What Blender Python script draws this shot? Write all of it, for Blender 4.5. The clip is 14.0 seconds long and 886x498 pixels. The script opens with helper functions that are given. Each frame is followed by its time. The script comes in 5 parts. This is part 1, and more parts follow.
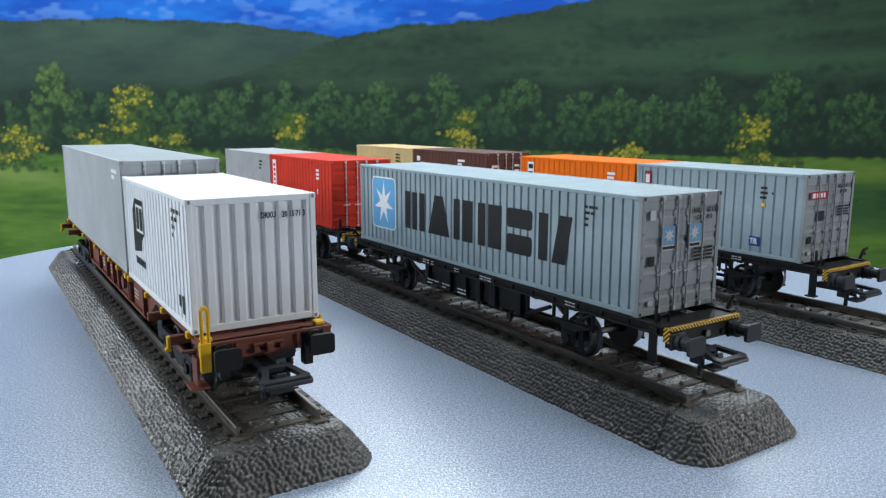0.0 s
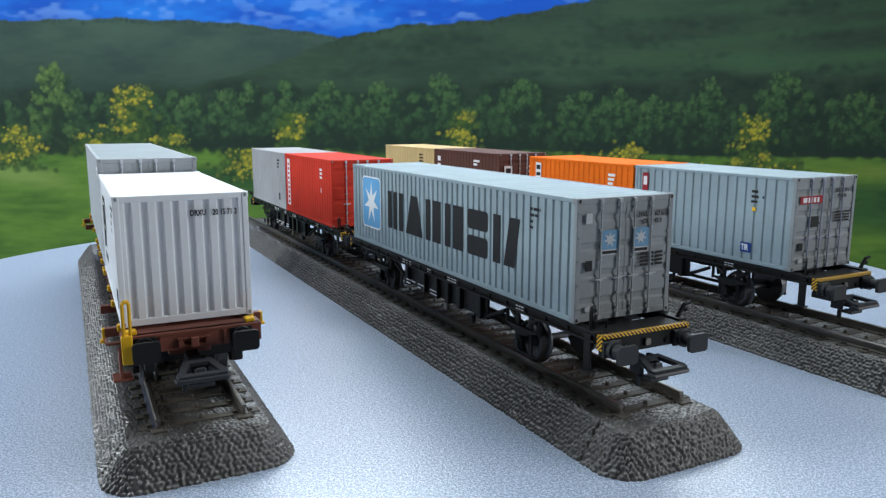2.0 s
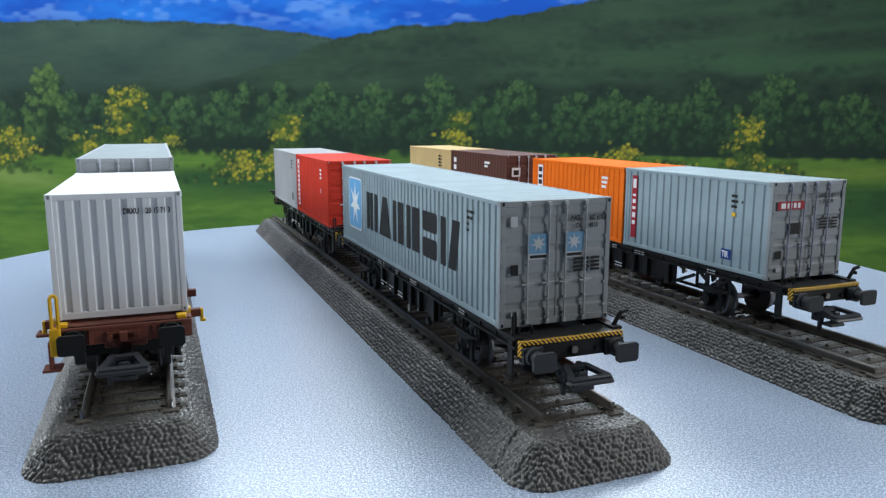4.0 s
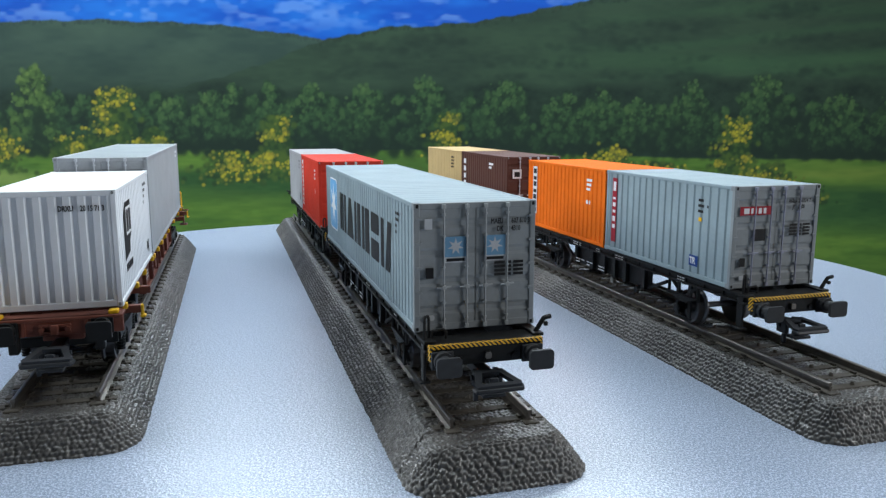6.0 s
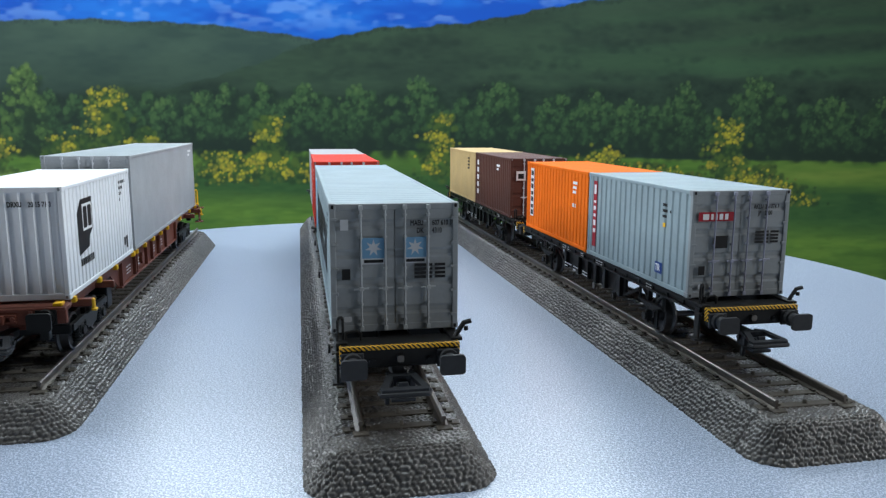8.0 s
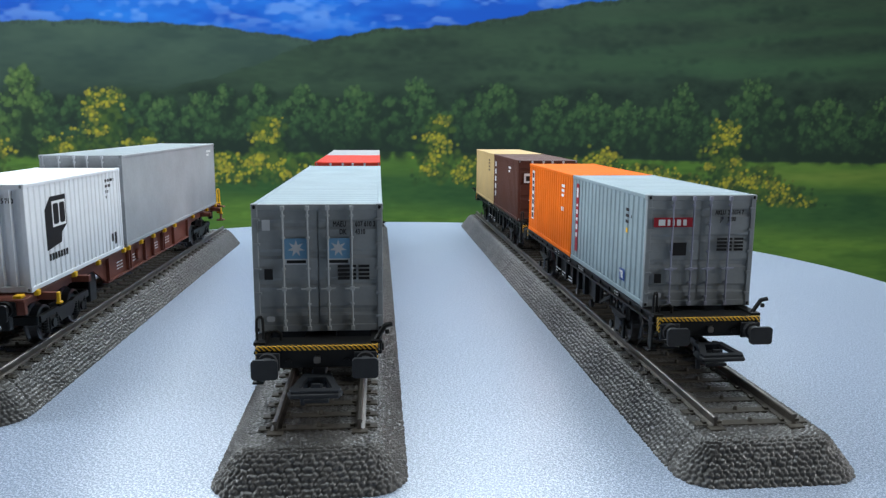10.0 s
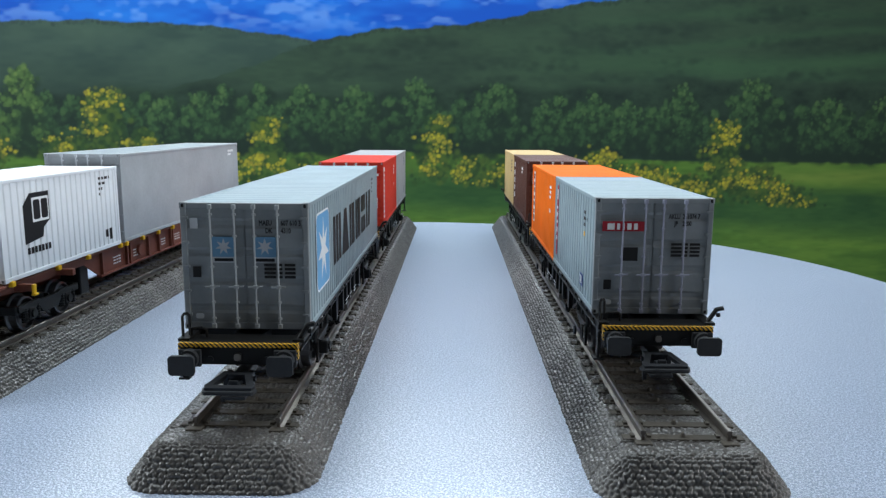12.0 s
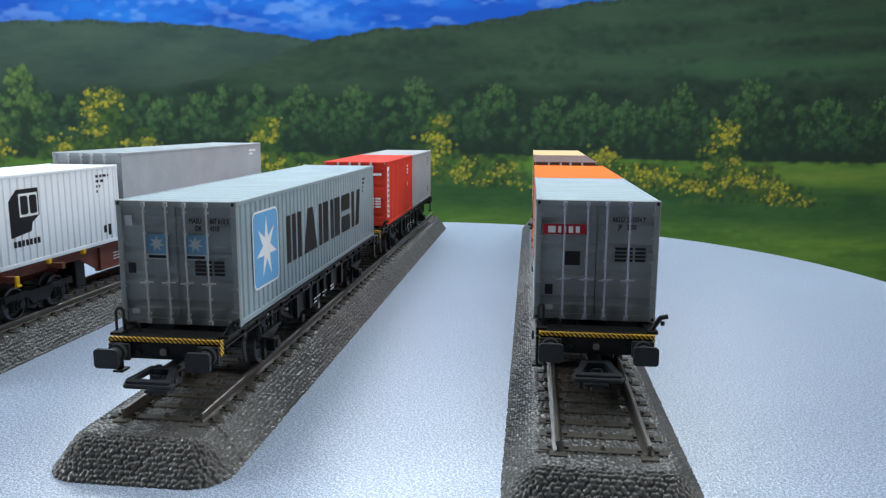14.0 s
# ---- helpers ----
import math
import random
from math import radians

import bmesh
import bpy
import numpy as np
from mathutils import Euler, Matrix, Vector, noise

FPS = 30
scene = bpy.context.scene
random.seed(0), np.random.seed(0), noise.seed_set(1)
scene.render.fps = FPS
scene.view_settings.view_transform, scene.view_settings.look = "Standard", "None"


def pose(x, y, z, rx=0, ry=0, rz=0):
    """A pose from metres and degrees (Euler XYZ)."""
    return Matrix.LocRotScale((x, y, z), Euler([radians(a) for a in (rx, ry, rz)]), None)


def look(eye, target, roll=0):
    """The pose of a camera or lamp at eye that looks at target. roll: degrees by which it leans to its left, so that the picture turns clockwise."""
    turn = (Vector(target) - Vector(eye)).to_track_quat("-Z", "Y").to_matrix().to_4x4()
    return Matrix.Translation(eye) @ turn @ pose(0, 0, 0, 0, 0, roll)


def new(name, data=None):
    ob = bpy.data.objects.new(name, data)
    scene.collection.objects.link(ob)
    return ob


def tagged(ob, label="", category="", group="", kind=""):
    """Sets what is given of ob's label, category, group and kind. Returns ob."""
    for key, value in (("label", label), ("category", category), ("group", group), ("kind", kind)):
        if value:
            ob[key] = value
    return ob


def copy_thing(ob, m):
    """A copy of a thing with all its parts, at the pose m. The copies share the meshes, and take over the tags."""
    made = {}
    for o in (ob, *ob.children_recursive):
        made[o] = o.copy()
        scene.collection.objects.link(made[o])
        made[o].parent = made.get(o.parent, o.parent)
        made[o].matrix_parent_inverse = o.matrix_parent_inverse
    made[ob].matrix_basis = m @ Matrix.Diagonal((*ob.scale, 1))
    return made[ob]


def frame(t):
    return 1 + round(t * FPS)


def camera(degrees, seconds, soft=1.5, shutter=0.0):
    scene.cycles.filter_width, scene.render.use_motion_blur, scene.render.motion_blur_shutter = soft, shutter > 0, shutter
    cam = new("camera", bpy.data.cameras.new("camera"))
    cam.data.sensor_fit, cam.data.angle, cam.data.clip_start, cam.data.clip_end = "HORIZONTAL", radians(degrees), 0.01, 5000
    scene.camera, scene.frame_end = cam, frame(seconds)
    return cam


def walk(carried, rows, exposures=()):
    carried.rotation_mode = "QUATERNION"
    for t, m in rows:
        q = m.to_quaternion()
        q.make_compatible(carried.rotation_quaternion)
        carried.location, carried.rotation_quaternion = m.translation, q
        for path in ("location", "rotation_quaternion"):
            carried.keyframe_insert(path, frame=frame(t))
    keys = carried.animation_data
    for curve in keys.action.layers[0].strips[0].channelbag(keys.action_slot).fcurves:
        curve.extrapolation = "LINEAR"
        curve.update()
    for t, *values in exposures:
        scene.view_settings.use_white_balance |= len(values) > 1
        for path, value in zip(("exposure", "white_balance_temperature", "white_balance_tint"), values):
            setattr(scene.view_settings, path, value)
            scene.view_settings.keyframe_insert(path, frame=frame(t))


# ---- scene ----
# A display turntable with three model trains (scale 1:87) turns before a painted backdrop.
DURATION = 14.0
SPIN = -3.02            # degrees a second
EYE = (0.0, -0.3152, 0.0727)


def aim(yaw, pitch, roll):
    y, p = radians(yaw), radians(pitch)
    target = (EYE[0] + math.sin(y) * math.cos(p), EYE[1] + math.cos(y) * math.cos(p), EYE[2] + math.sin(p))
    return look(EYE, target, roll)


# the camera stands still but swings a little to the right between 2.5 and 11 s
cam = camera(61.37, DURATION, soft=1.35)
walk(cam, [(t, aim(1.943 + dy, -10.009 + dp, 0.061 + dr)) for t, dy, dp, dr in (
    (0, 0, 0, 0), (1.5, 0, 0, 0), (2.5, 0, 0.01, 0), (3, 0.06, 0.05, 0), (3.5, 0.18, 0.07, 0), (5, 0.73, 0.14, 0.01),
    (5.5, 0.92, 0.15, 0.02), (6, 1.16, 0.17, 0.02), (6.5, 1.38, 0.18, 0.03), (7, 1.53, 0.2, 0.1), (7.5, 1.61, 0.21, 0.16),
    (8, 1.70, 0.23, 0.19), (9.2, 1.82, 0.29, 0.24), (10.5, 1.88, 0.33, 0.26), (12.5, 1.89, 0.323, 0.257), (14, 1.92, 0.31, 0.2))])

# ---- light ----
world = bpy.data.worlds.new("room")
scene.world = world
world.use_nodes = True
world.node_tree.nodes["Background"].inputs[0].default_value = (0.80, 0.88, 1.0, 1)
world.node_tree.nodes["Background"].inputs[1].default_value = 0.34


def softbox(name, eye, target, wide, high, watts, colour):
    lamp = bpy.data.lights.new(name, "AREA")
    lamp.shape, lamp.size, lamp.size_y, lamp.energy, lamp.color = "RECTANGLE", wide, high, watts, colour
    ob = new(name, lamp)
    ob.matrix_basis = look(eye, target)
    return ob


softbox("softbox_overhead", (0.04, 0.02, 0.60), (0.02, -0.04, 0), 0.60, 0.36, 3.6, (0.82, 0.93, 1.0))
softbox("softbox_back", (0.02, 0.43, 0.43), (0.01, -0.18, 0), 0.75, 0.12, 4.4, (0.82, 0.93, 1.0))
softbox("softbox_right", (0.85, -0.34, 0.30), (0, 0.0, 0.03), 0.26, 0.26, 3.6, (0.96, 0.98, 1.0))
softbox("softbox_left", (-0.85, -0.06, 0.36), (-0.05, 0.1, 0.05), 0.26, 0.30, 6.7, (0.86, 0.94, 1.0))

# ---- materials ----


def nodes_of(name):
    m = bpy.data.materials.new(name)
    m.use_nodes = True
    n, l = m.node_tree.nodes, m.node_tree.links
    return m, n, l, n["Principled BSDF"]


def noise_node(n, l, scale, detail=3.0, rough=0.55, coords="Object"):
    tc = n.new("ShaderNodeTexCoord")
    t = n.new("ShaderNodeTexNoise")
    t.inputs["Scale"].default_value, t.inputs["Detail"].default_value, t.inputs["Roughness"].default_value = scale, detail, rough
    l.new(tc.outputs[coords], t.inputs["Vector"])
    return t


def ramp_node(n, l, source, stops):
    r = n.new("ShaderNodeValToRGB")
    while len(r.color_ramp.elements) < len(stops):
        r.color_ramp.elements.new(0.5)
    for e, (at, c) in zip(r.color_ramp.elements, stops):
        e.position, e.color = at, (*c, 1)
    l.new(source, r.inputs[0])
    return r


def scaled(c, k):
    return tuple(min(1.0, v * k) for v in c)


def plastic(name, colour, rough=0.58, wear=0.12, grain=0.12, metal=0.0, spec=0.22):
    """Moulded and painted plastic: faint mottling, fine handling marks, slight orange peel."""
    m, n, l, b = nodes_of(name)
    big = noise_node(n, l, 70, 4)
    fine = noise_node(n, l, 900, 3, 0.6)
    mix = n.new("ShaderNodeMath")
    mix.operation = "MULTIPLY_ADD"
    mix.inputs[1].default_value = 0.4
    l.new(fine.outputs[0], mix.inputs[0])
    l.new(big.outputs[0], mix.inputs[2])
    r = ramp_node(n, l, mix.outputs[0], ((0.45, scaled(colour, 1 - wear)), (0.7, colour), (0.95, scaled(colour, 1 + wear))))
    l.new(r.outputs[0], b.inputs["Base Color"])
    rr = n.new("ShaderNodeMapRange")
    rr.inputs["To Min"].default_value, rr.inputs["To Max"].default_value = rough - 0.08, rough + 0.12
    l.new(big.outputs[0], rr.inputs[0])
    l.new(rr.outputs[0], b.inputs["Roughness"])
    bump = n.new("ShaderNodeBump")
    bump.inputs["Strength"].default_value, bump.inputs["Distance"].default_value = grain, 0.0002
    l.new(fine.outputs[0], bump.inputs["Height"])
    l.new(bump.outputs[0], b.inputs["Normal"])
    b.inputs["Metallic"].default_value = metal
    b.inputs["Specular IOR Level"].default_value = spec
    return m


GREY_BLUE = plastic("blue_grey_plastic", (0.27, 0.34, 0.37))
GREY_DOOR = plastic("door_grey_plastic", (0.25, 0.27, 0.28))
GREY_MID = plastic("mid_grey_plastic", (0.37, 0.39, 0.41))
ROOF_GREY = plastic("roof_grey_plastic", (0.26, 0.30, 0.31), 0.62)
GREY_WARM = plastic("warm_grey_plastic", (0.33, 0.33, 0.34))
WHITE = plastic("white_plastic", (0.80, 0.82, 0.85), 0.6, 0.04)
RED = plastic("red_plastic", (0.60, 0.05, 0.03), 0.6, spec=0.06)
ORANGE = plastic("orange_plastic", (0.80, 0.16, 0.015), 0.66, spec=0.05)
BROWN = plastic("brown_plastic", (0.09, 0.035, 0.025), 0.58)
BEIGE = plastic("beige_plastic", (0.52, 0.37, 0.17), 0.6)
BLACK = plastic("black_plastic", (0.010, 0.010, 0.010), 0.45, 0.25)
COUPLER = plastic("coupler_plastic", (0.030, 0.032, 0.036), 0.36, 0.2)
BUFFER_GREY = plastic("buffer_plastic", (0.035, 0.037, 0.04), 0.5, 0.2)
OXIDE = plastic("oxide_red_plastic", (0.165, 0.052, 0.034), 0.5, 0.2)
YELLOW = plastic("yellow_paint", (0.75, 0.42, 0.015), 0.45)
INK = plastic("black_ink", (0.012, 0.012, 0.013), 0.5, 0.15)
PRINT_WHITE = plastic("white_ink", (0.75, 0.76, 0.77), 0.5, 0.05)
PRINT_BLUE = plastic("light_blue_ink", (0.13, 0.36, 0.62), 0.45, 0.06)
PRINT_NAVY = plastic("navy_ink", (0.012, 0.05, 0.22), 0.45)
PRINT_RED = plastic("crimson_ink", (0.32, 0.018, 0.03), 0.5)
STEEL = plastic("rail_steel", (0.20, 0.18, 0.16), 0.38, 0.25, 0.2, 0.9)
WHEEL = plastic("wheel_steel", (0.10, 0.10, 0.105), 0.35, 0.2, 0.1, 0.8)
SILVER = plastic("bar_plastic", (0.52, 0.54, 0.58), 0.35, 0.1)
GREY_BAR = plastic("grey_bar_plastic", (0.36, 0.38, 0.39), 0.35, 0.1)
# duller blue and white for the stickers and plates on the door ends
DULL_BLUE = plastic("dull_blue_print", (0.14, 0.29, 0.44), 0.45, 0.06)
DULL_WHITE = plastic("dull_white_print", (0.46, 0.48, 0.50), 0.45, 0.06)
SILVER_BLUE = plastic("bar_plastic_blue", (0.30, 0.31, 0.39), 0.4, 0.1)
SLEEPER = plastic("sleeper_plastic", (0.072, 0.063, 0.051), 0.6, 0.3, 0.5)


def ballast_material():
    m, n, l, b = nodes_of("ballast_plastic")
    big, fine = noise_node(n, l, 60, 5), noise_node(n, l, 2600, 3, 0.7)
    add = n.new("ShaderNodeMath")
    add.operation = "MULTIPLY_ADD"
    add.inputs[1].default_value = 0.6
    l.new(fine.outputs[0], add.inputs[0])
    l.new(big.outputs[0], add.inputs[2])
    r = ramp_node(n, l, add.outputs[0], ((0.5, (0.046, 0.043, 0.040)), (0.85, (0.088, 0.083, 0.077)), (1.0, (0.145, 0.135, 0.125))))
    l.new(r.outputs[0], b.inputs["Base Color"])
    b.inputs["Roughness"].default_value = 0.29
    bump = n.new("ShaderNodeBump")
    bump.inputs["Strength"].default_value, bump.inputs["Distance"].default_value = 0.25, 0.00005
    l.new(fine.outputs[0], bump.inputs["Height"])
    l.new(bump.outputs[0], b.inputs["Normal"])
    return m


BALLAST = ballast_material()


def disc_material():
    """Blue-grey board with a pearly, pebbled lacquer."""
    m, n, l, b = nodes_of("pearl_grey_board")
    soft, mid, fine = noise_node(n, l, 2600, 2), noise_node(n, l, 1500, 2), noise_node(n, l, 1300, 2, 0.7)
    add = n.new("ShaderNodeMath")
    add.operation = "MULTIPLY_ADD"
    add.inputs[1].default_value = 0.75
    l.new(fine.outputs[0], add.inputs[0])
    l.new(soft.outputs[0], add.inputs[2])
    r = ramp_node(n, l, add.outputs[0], ((0.62, (0.165, 0.21, 0.295)), (0.88, (0.25, 0.305, 0.40)), (1.06, (0.52, 0.58, 0.69))))
    l.new(r.outputs[0], b.inputs["Base Color"])
    b.inputs["Roughness"].default_value = 0.30
    b.inputs["Specular IOR Level"].default_value = 1.0
    bump = n.new("ShaderNodeBump")
    bump.inputs["Strength"].default_value, bump.inputs["Distance"].default_value = 0.7, 0.0002
    l.new(mid.outputs[0], bump.inputs["Height"])
    l.new(bump.outputs[0], b.inputs["Normal"])
    return m


def hazard_material():
    """Yellow and black slanting stripes, painted on the end beams."""
    m, n, l, b = nodes_of("hazard_stripes")
    tc = n.new("ShaderNodeTexCoord")
    w = n.new("ShaderNodeTexWave")
    w.bands_direction = "DIAGONAL"
    w.inputs["Scale"].default_value, w.inputs["Distortion"].default_value = 600, 0.8
    l.new(tc.outputs["Object"], w.inputs["Vector"])
    r = ramp_node(n, l, w.outputs[0], ((0.46, (0.012, 0.012, 0.012)), (0.54, (0.85, 0.47, 0.015))))
    l.new(r.outputs[0], b.inputs["Base Color"])
    b.inputs["Roughness"].default_value = 0.5
    return m


HAZARD = hazard_material()

# ---- mesh helpers ----


def part(name, bm, material, parent, label=""):
    me = bpy.data.meshes.new(name)
    bm.normal_update()
    bm.to_mesh(me)
    bm.free()
    me.materials.append(material)
    ob = new(name, me)
    ob.parent = parent
    small = name.endswith(("print", "data_panel"))
    return tagged(ob, label, "", "", "stuff" if small else "")


def box(bm, lo, hi, bevel=0.0):
    c = [(a + b) / 2 for a, b in zip(lo, hi)]
    s = [abs(b - a) for a, b in zip(lo, hi)]
    m = Matrix.Translation(c) @ Matrix.Diagonal((*s, 1))
    if not bevel:
        bmesh.ops.create_cube(bm, size=1, matrix=m)
        return bm
    t = bmesh.new()
    bmesh.ops.create_cube(t, size=1, matrix=m)
    bmesh.ops.bevel(t, geom=t.edges[:], offset=min(bevel, min(s) * 0.45), segments=2, affect="EDGES", profile=0.5)
    merge(bm, t)
    return bm


def merge(bm, t, m=None):
    if m is not None:
        bmesh.ops.transform(t, matrix=m, verts=t.verts)
    me = bpy.data.meshes.new("scratch")
    t.to_mesh(me)
    t.free()
    bm.from_mesh(me)
    bpy.data.meshes.remove(me)


def rod(bm, a, b, r, sides=8, r2=None):
    a, b = Vector(a), Vector(b)
    q = (b - a).to_track_quat("Z", "Y").to_matrix().to_4x4()
    bmesh.ops.create_cone(bm, cap_ends=True, segments=sides, radius1=r, radius2=r if r2 is None else r2, depth=(b - a).length,
                          matrix=Matrix.Translation((a + b) / 2) @ q)
    return bm


def bent(bm, points, r, sides=6):
    """A wire along points."""
    for a, b in zip(points, points[1:]):
        rod(bm, a, b, r, sides)
    for p in points[1:-1]:
        bmesh.ops.create_uvsphere(bm, u_segments=6, v_segments=4, radius=r, matrix=Matrix.Translation(p))
    return bm


def slab(bm, pts, depth, m):
    """A flat shape of the given outline, depth thick, laid by m."""
    t = bmesh.new()
    f = t.faces.new([t.verts.new((x, y, 0)) for x, y in pts])
    g = bmesh.ops.extrude_face_region(t, geom=[f])
    bmesh.ops.translate(t, vec=(0, 0, depth), verts=[v for v in g["geom"] if isinstance(v, bmesh.types.BMVert)])
    bmesh.ops.recalc_face_normals(t, faces=t.faces)
    bmesh.ops.triangulate(t, faces=[f for f in t.faces if len(f.verts) > 4])
    merge(bm, t, m)
    return bm


def oblong(x, y, w, h):
    return [(x, y), (x + w, y), (x + w, y + h), (x, y + h)]


def rounded(x, y, w, h, r, n=5):
    out = []
    for cx, cy, a0 in ((x + w - r, y + r, -90), (x + w - r, y + h - r, 0), (x + r, y + h - r, 90), (x + r, y + r, 180)):
        out += [(cx + r * math.cos(radians(a0 + 90 * i / n)), cy + r * math.sin(radians(a0 + 90 * i / n))) for i in range(n + 1)]
    return out


def star(x, y, r, points=7, inner=0.42, tall=1.0):
    return [(x + (r if i % 2 == 0 else r * inner) * math.sin(math.pi * i / points), y + tall * (r if i % 2 == 0 else r * inner) * math.cos(math.pi * i / points))
            for i in range(2 * points)]


def lettering(name, words, size, material, parent, m, label=""):
    """Words in the built-in font as a thin mesh; m lays the baseline's start."""
    c = bpy.data.curves.new(name, "FONT")
    c.body, c.size, c.extrude = words, size, 0.00002
    c.resolution_u, c.offset = 2, size * 0.028
    m = m @ Matrix.Diagonal((0.68, 1, 1, 1))
    o = new("scratch", c)
    bpy.context.view_layer.update()
    me = bpy.data.meshes.new_from_object(o.evaluated_get(bpy.context.evaluated_depsgraph_get()))
    bpy.data.objects.remove(o)
    bpy.data.curves.remove(c)
    me.transform(m)
    me.materials.clear()
    me.materials.append(material)
    ob = new(name, me)
    ob.parent = parent
    return tagged(ob, label)


def thing(name, label, category, group=""):
    return tagged(new(name), label, category, group)


PROUD = 0.00006


def on_end(x, z):
    """Lays a shape on a container's near end: right, up."""
    return Matrix.Translation((x, -PROUD, z)) @ pose(0, 0, 0, 90)


def on_right(y, z, out):
    return Matrix.Translation((out + PROUD, y, z)) @ pose(0, 0, 0, 0, 0, 90) @ pose(0, 0, 0, 90)


def on_left(y, z, out):
    return Matrix.Translation((-out - PROUD, y, z)) @ pose(0, 0, 0, 0, 0, -90) @ pose(0, 0, 0, 90)


MOVING = []             # (thing, pose on the turntable)


def ride(ob, base):
    ob.matrix_basis = base
    MOVING.append((ob, base.copy()))
    return ob


# poses of the three trains on the turntable: origin under the near end of the first container, y along the train
LINE_MIDDLE = pose(0.06304, -0.14113, 0, 0, 0, 31.35)
LINE_RIGHT = pose(0.13407, -0.07773, 0, 0, 0, 31.80)
LINE_LEFT = pose(-0.03487, -0.15639, 0, 0, 0, 30.60)
DECK = 0.0266           # underside of the containers on the black wagons
DECK_LEFT = 0.0278
RAIL_TOP = 0.0105

# ---- the stand, the table and the room ----


def turntable():
    ob = thing("turntable", "round pearl-grey display turntable with a speckled lacquered top", "turntable")
    bm = bmesh.new()
    r, prof = 0.229, ((0.0, 0.0), (0.15, 0.0), (0.2284, 0.0), (0.229, -0.0006), (0.229, -0.0116), (0.2284, -0.0122), (0.0, -0.0122))
    n = 160
    rings = [[bm.verts.new((a * math.cos(2 * math.pi * i / n), a * math.sin(2 * math.pi * i / n), z)) for i in range(n)] if a else [bm.verts.new((0, 0, z))]
             for a, z in prof]
    for p, q in zip(rings, rings[1:]):
        for i in range(n):
            j = (i + 1) % n
            if len(p) == 1:
                bm.faces.new((p[0], q[i], q[j]))
            elif len(q) == 1:
                bm.faces.new((p[j], p[i], q[0]))
            else:
                bm.faces.new((p[j], p[i], q[i], q[j]))
    bmesh.ops.recalc_face_normals(bm, faces=bm.faces)
    part("platter", bm, disc_material(), ob)
    part("drive_base", rod(bmesh.new(), (0, 0, -0.0124), (0, 0, -0.1598), 0.15, 64), BLACK, ob, "black drum under the platter")
    ride(ob, pose(0, 0, 0))


def table_material():
    m, n, l, b = nodes_of("white_table")
    r = ramp_node(n, l, noise_node(n, l, 14, 4).outputs[0], ((0.3, (0.50, 0.52, 0.54)), (0.7, (0.6, 0.61, 0.62))))
    l.new(r.outputs[0], b.inputs["Base Color"])
    b.inputs["Roughness"].default_value = 0.5
    return m


def setting():
    bm = box(bmesh.new(), (-0.9, -0.75, -0.19), (0.9, 0.62, -0.16), 0.004)
    t = tagged(part("table", bm, table_material(), None), "plain light grey table top under the turntable", "table", "", "structure")
    t.name = "table"


# the painting on the backdrop: u to the right and v up, in metres on the board
BOARD_Y = 0.50


def hill_line_left(u):
    v = np.interp(u, (-0.95, -0.43, -0.315, -0.2, -0.14, -0.08, 0.12), (0.172, 0.170, 0.1735, 0.170, 0.1634, 0.1555, 0.135))
    return float(v) + 0.0007 * math.sin(u * 97) + 0.0004 * math.sin(u * 260)


def hill_line_right(u):
    v = np.interp(u, (-0.42, -0.25, -0.15, -0.08, -0.05, -0.022, 0.037, 0.097, 0.156, 0.19, 0.4, 1.0), (0.072, 0.10, 0.128, 0.1555, 0.160, 0.168, 0.170, 0.1772, 0.189, 0.196, 0.222, 0.25))
    return float(v) + 0.0009 * math.sin(u * 120 + 2) + 0.0006 * math.sin(u * 310)


def paint(name, stops, scale, stretch=(1, 1, 1), detail=5, rough=0.6, second=None):
    """Brushed paint: colours picked by noise at two scales."""
    m, n, l, b = nodes_of(name)
    tc, mp = n.new("ShaderNodeTexCoord"), n.new("ShaderNodeMapping")
    mp.inputs["Scale"].default_value = stretch
    l.new(tc.outputs["Object"], mp.inputs["Vector"])
    t1, t2 = n.new("ShaderNodeTexNoise"), n.new("ShaderNodeTexNoise")
    for t, s in ((t1, scale), (t2, scale * 6)):
        t.inputs["Scale"].default_value, t.inputs["Detail"].default_value, t.inputs["Roughness"].default_value = s, detail, rough
        l.new(mp.outputs[0], t.inputs["Vector"])
    add = n.new("ShaderNodeMath")
    add.operation = "MULTIPLY_ADD"
    add.inputs[1].default_value = 0.35
    l.new(t2.outputs[0], add.inputs[0])
    l.new(t1.outputs[0], add.inputs[2])
    r = ramp_node(n, l, add.outputs[0], stops)
    l.new(r.outputs[0], b.inputs["Base Color"])
    b.inputs["Roughness"].default_value = 0.75
    b.inputs["Specular IOR Level"].default_value = 0.2
    return m


def strip(top, bottom, u0, u1, y, n=220):
    """The part of the painting between two lines."""
    bm = bmesh.new()
    rows = []
    for i in range(n + 1):
        u = u0 + (u1 - u0) * i / n
        rows.append((bm.verts.new((u, y, bottom(u))), bm.verts.new((u, y, top(u)))))
    for (a, b), (c, d) in zip(rows, rows[1:]):
        bm.faces.new((a, c, d, b))
    return bm


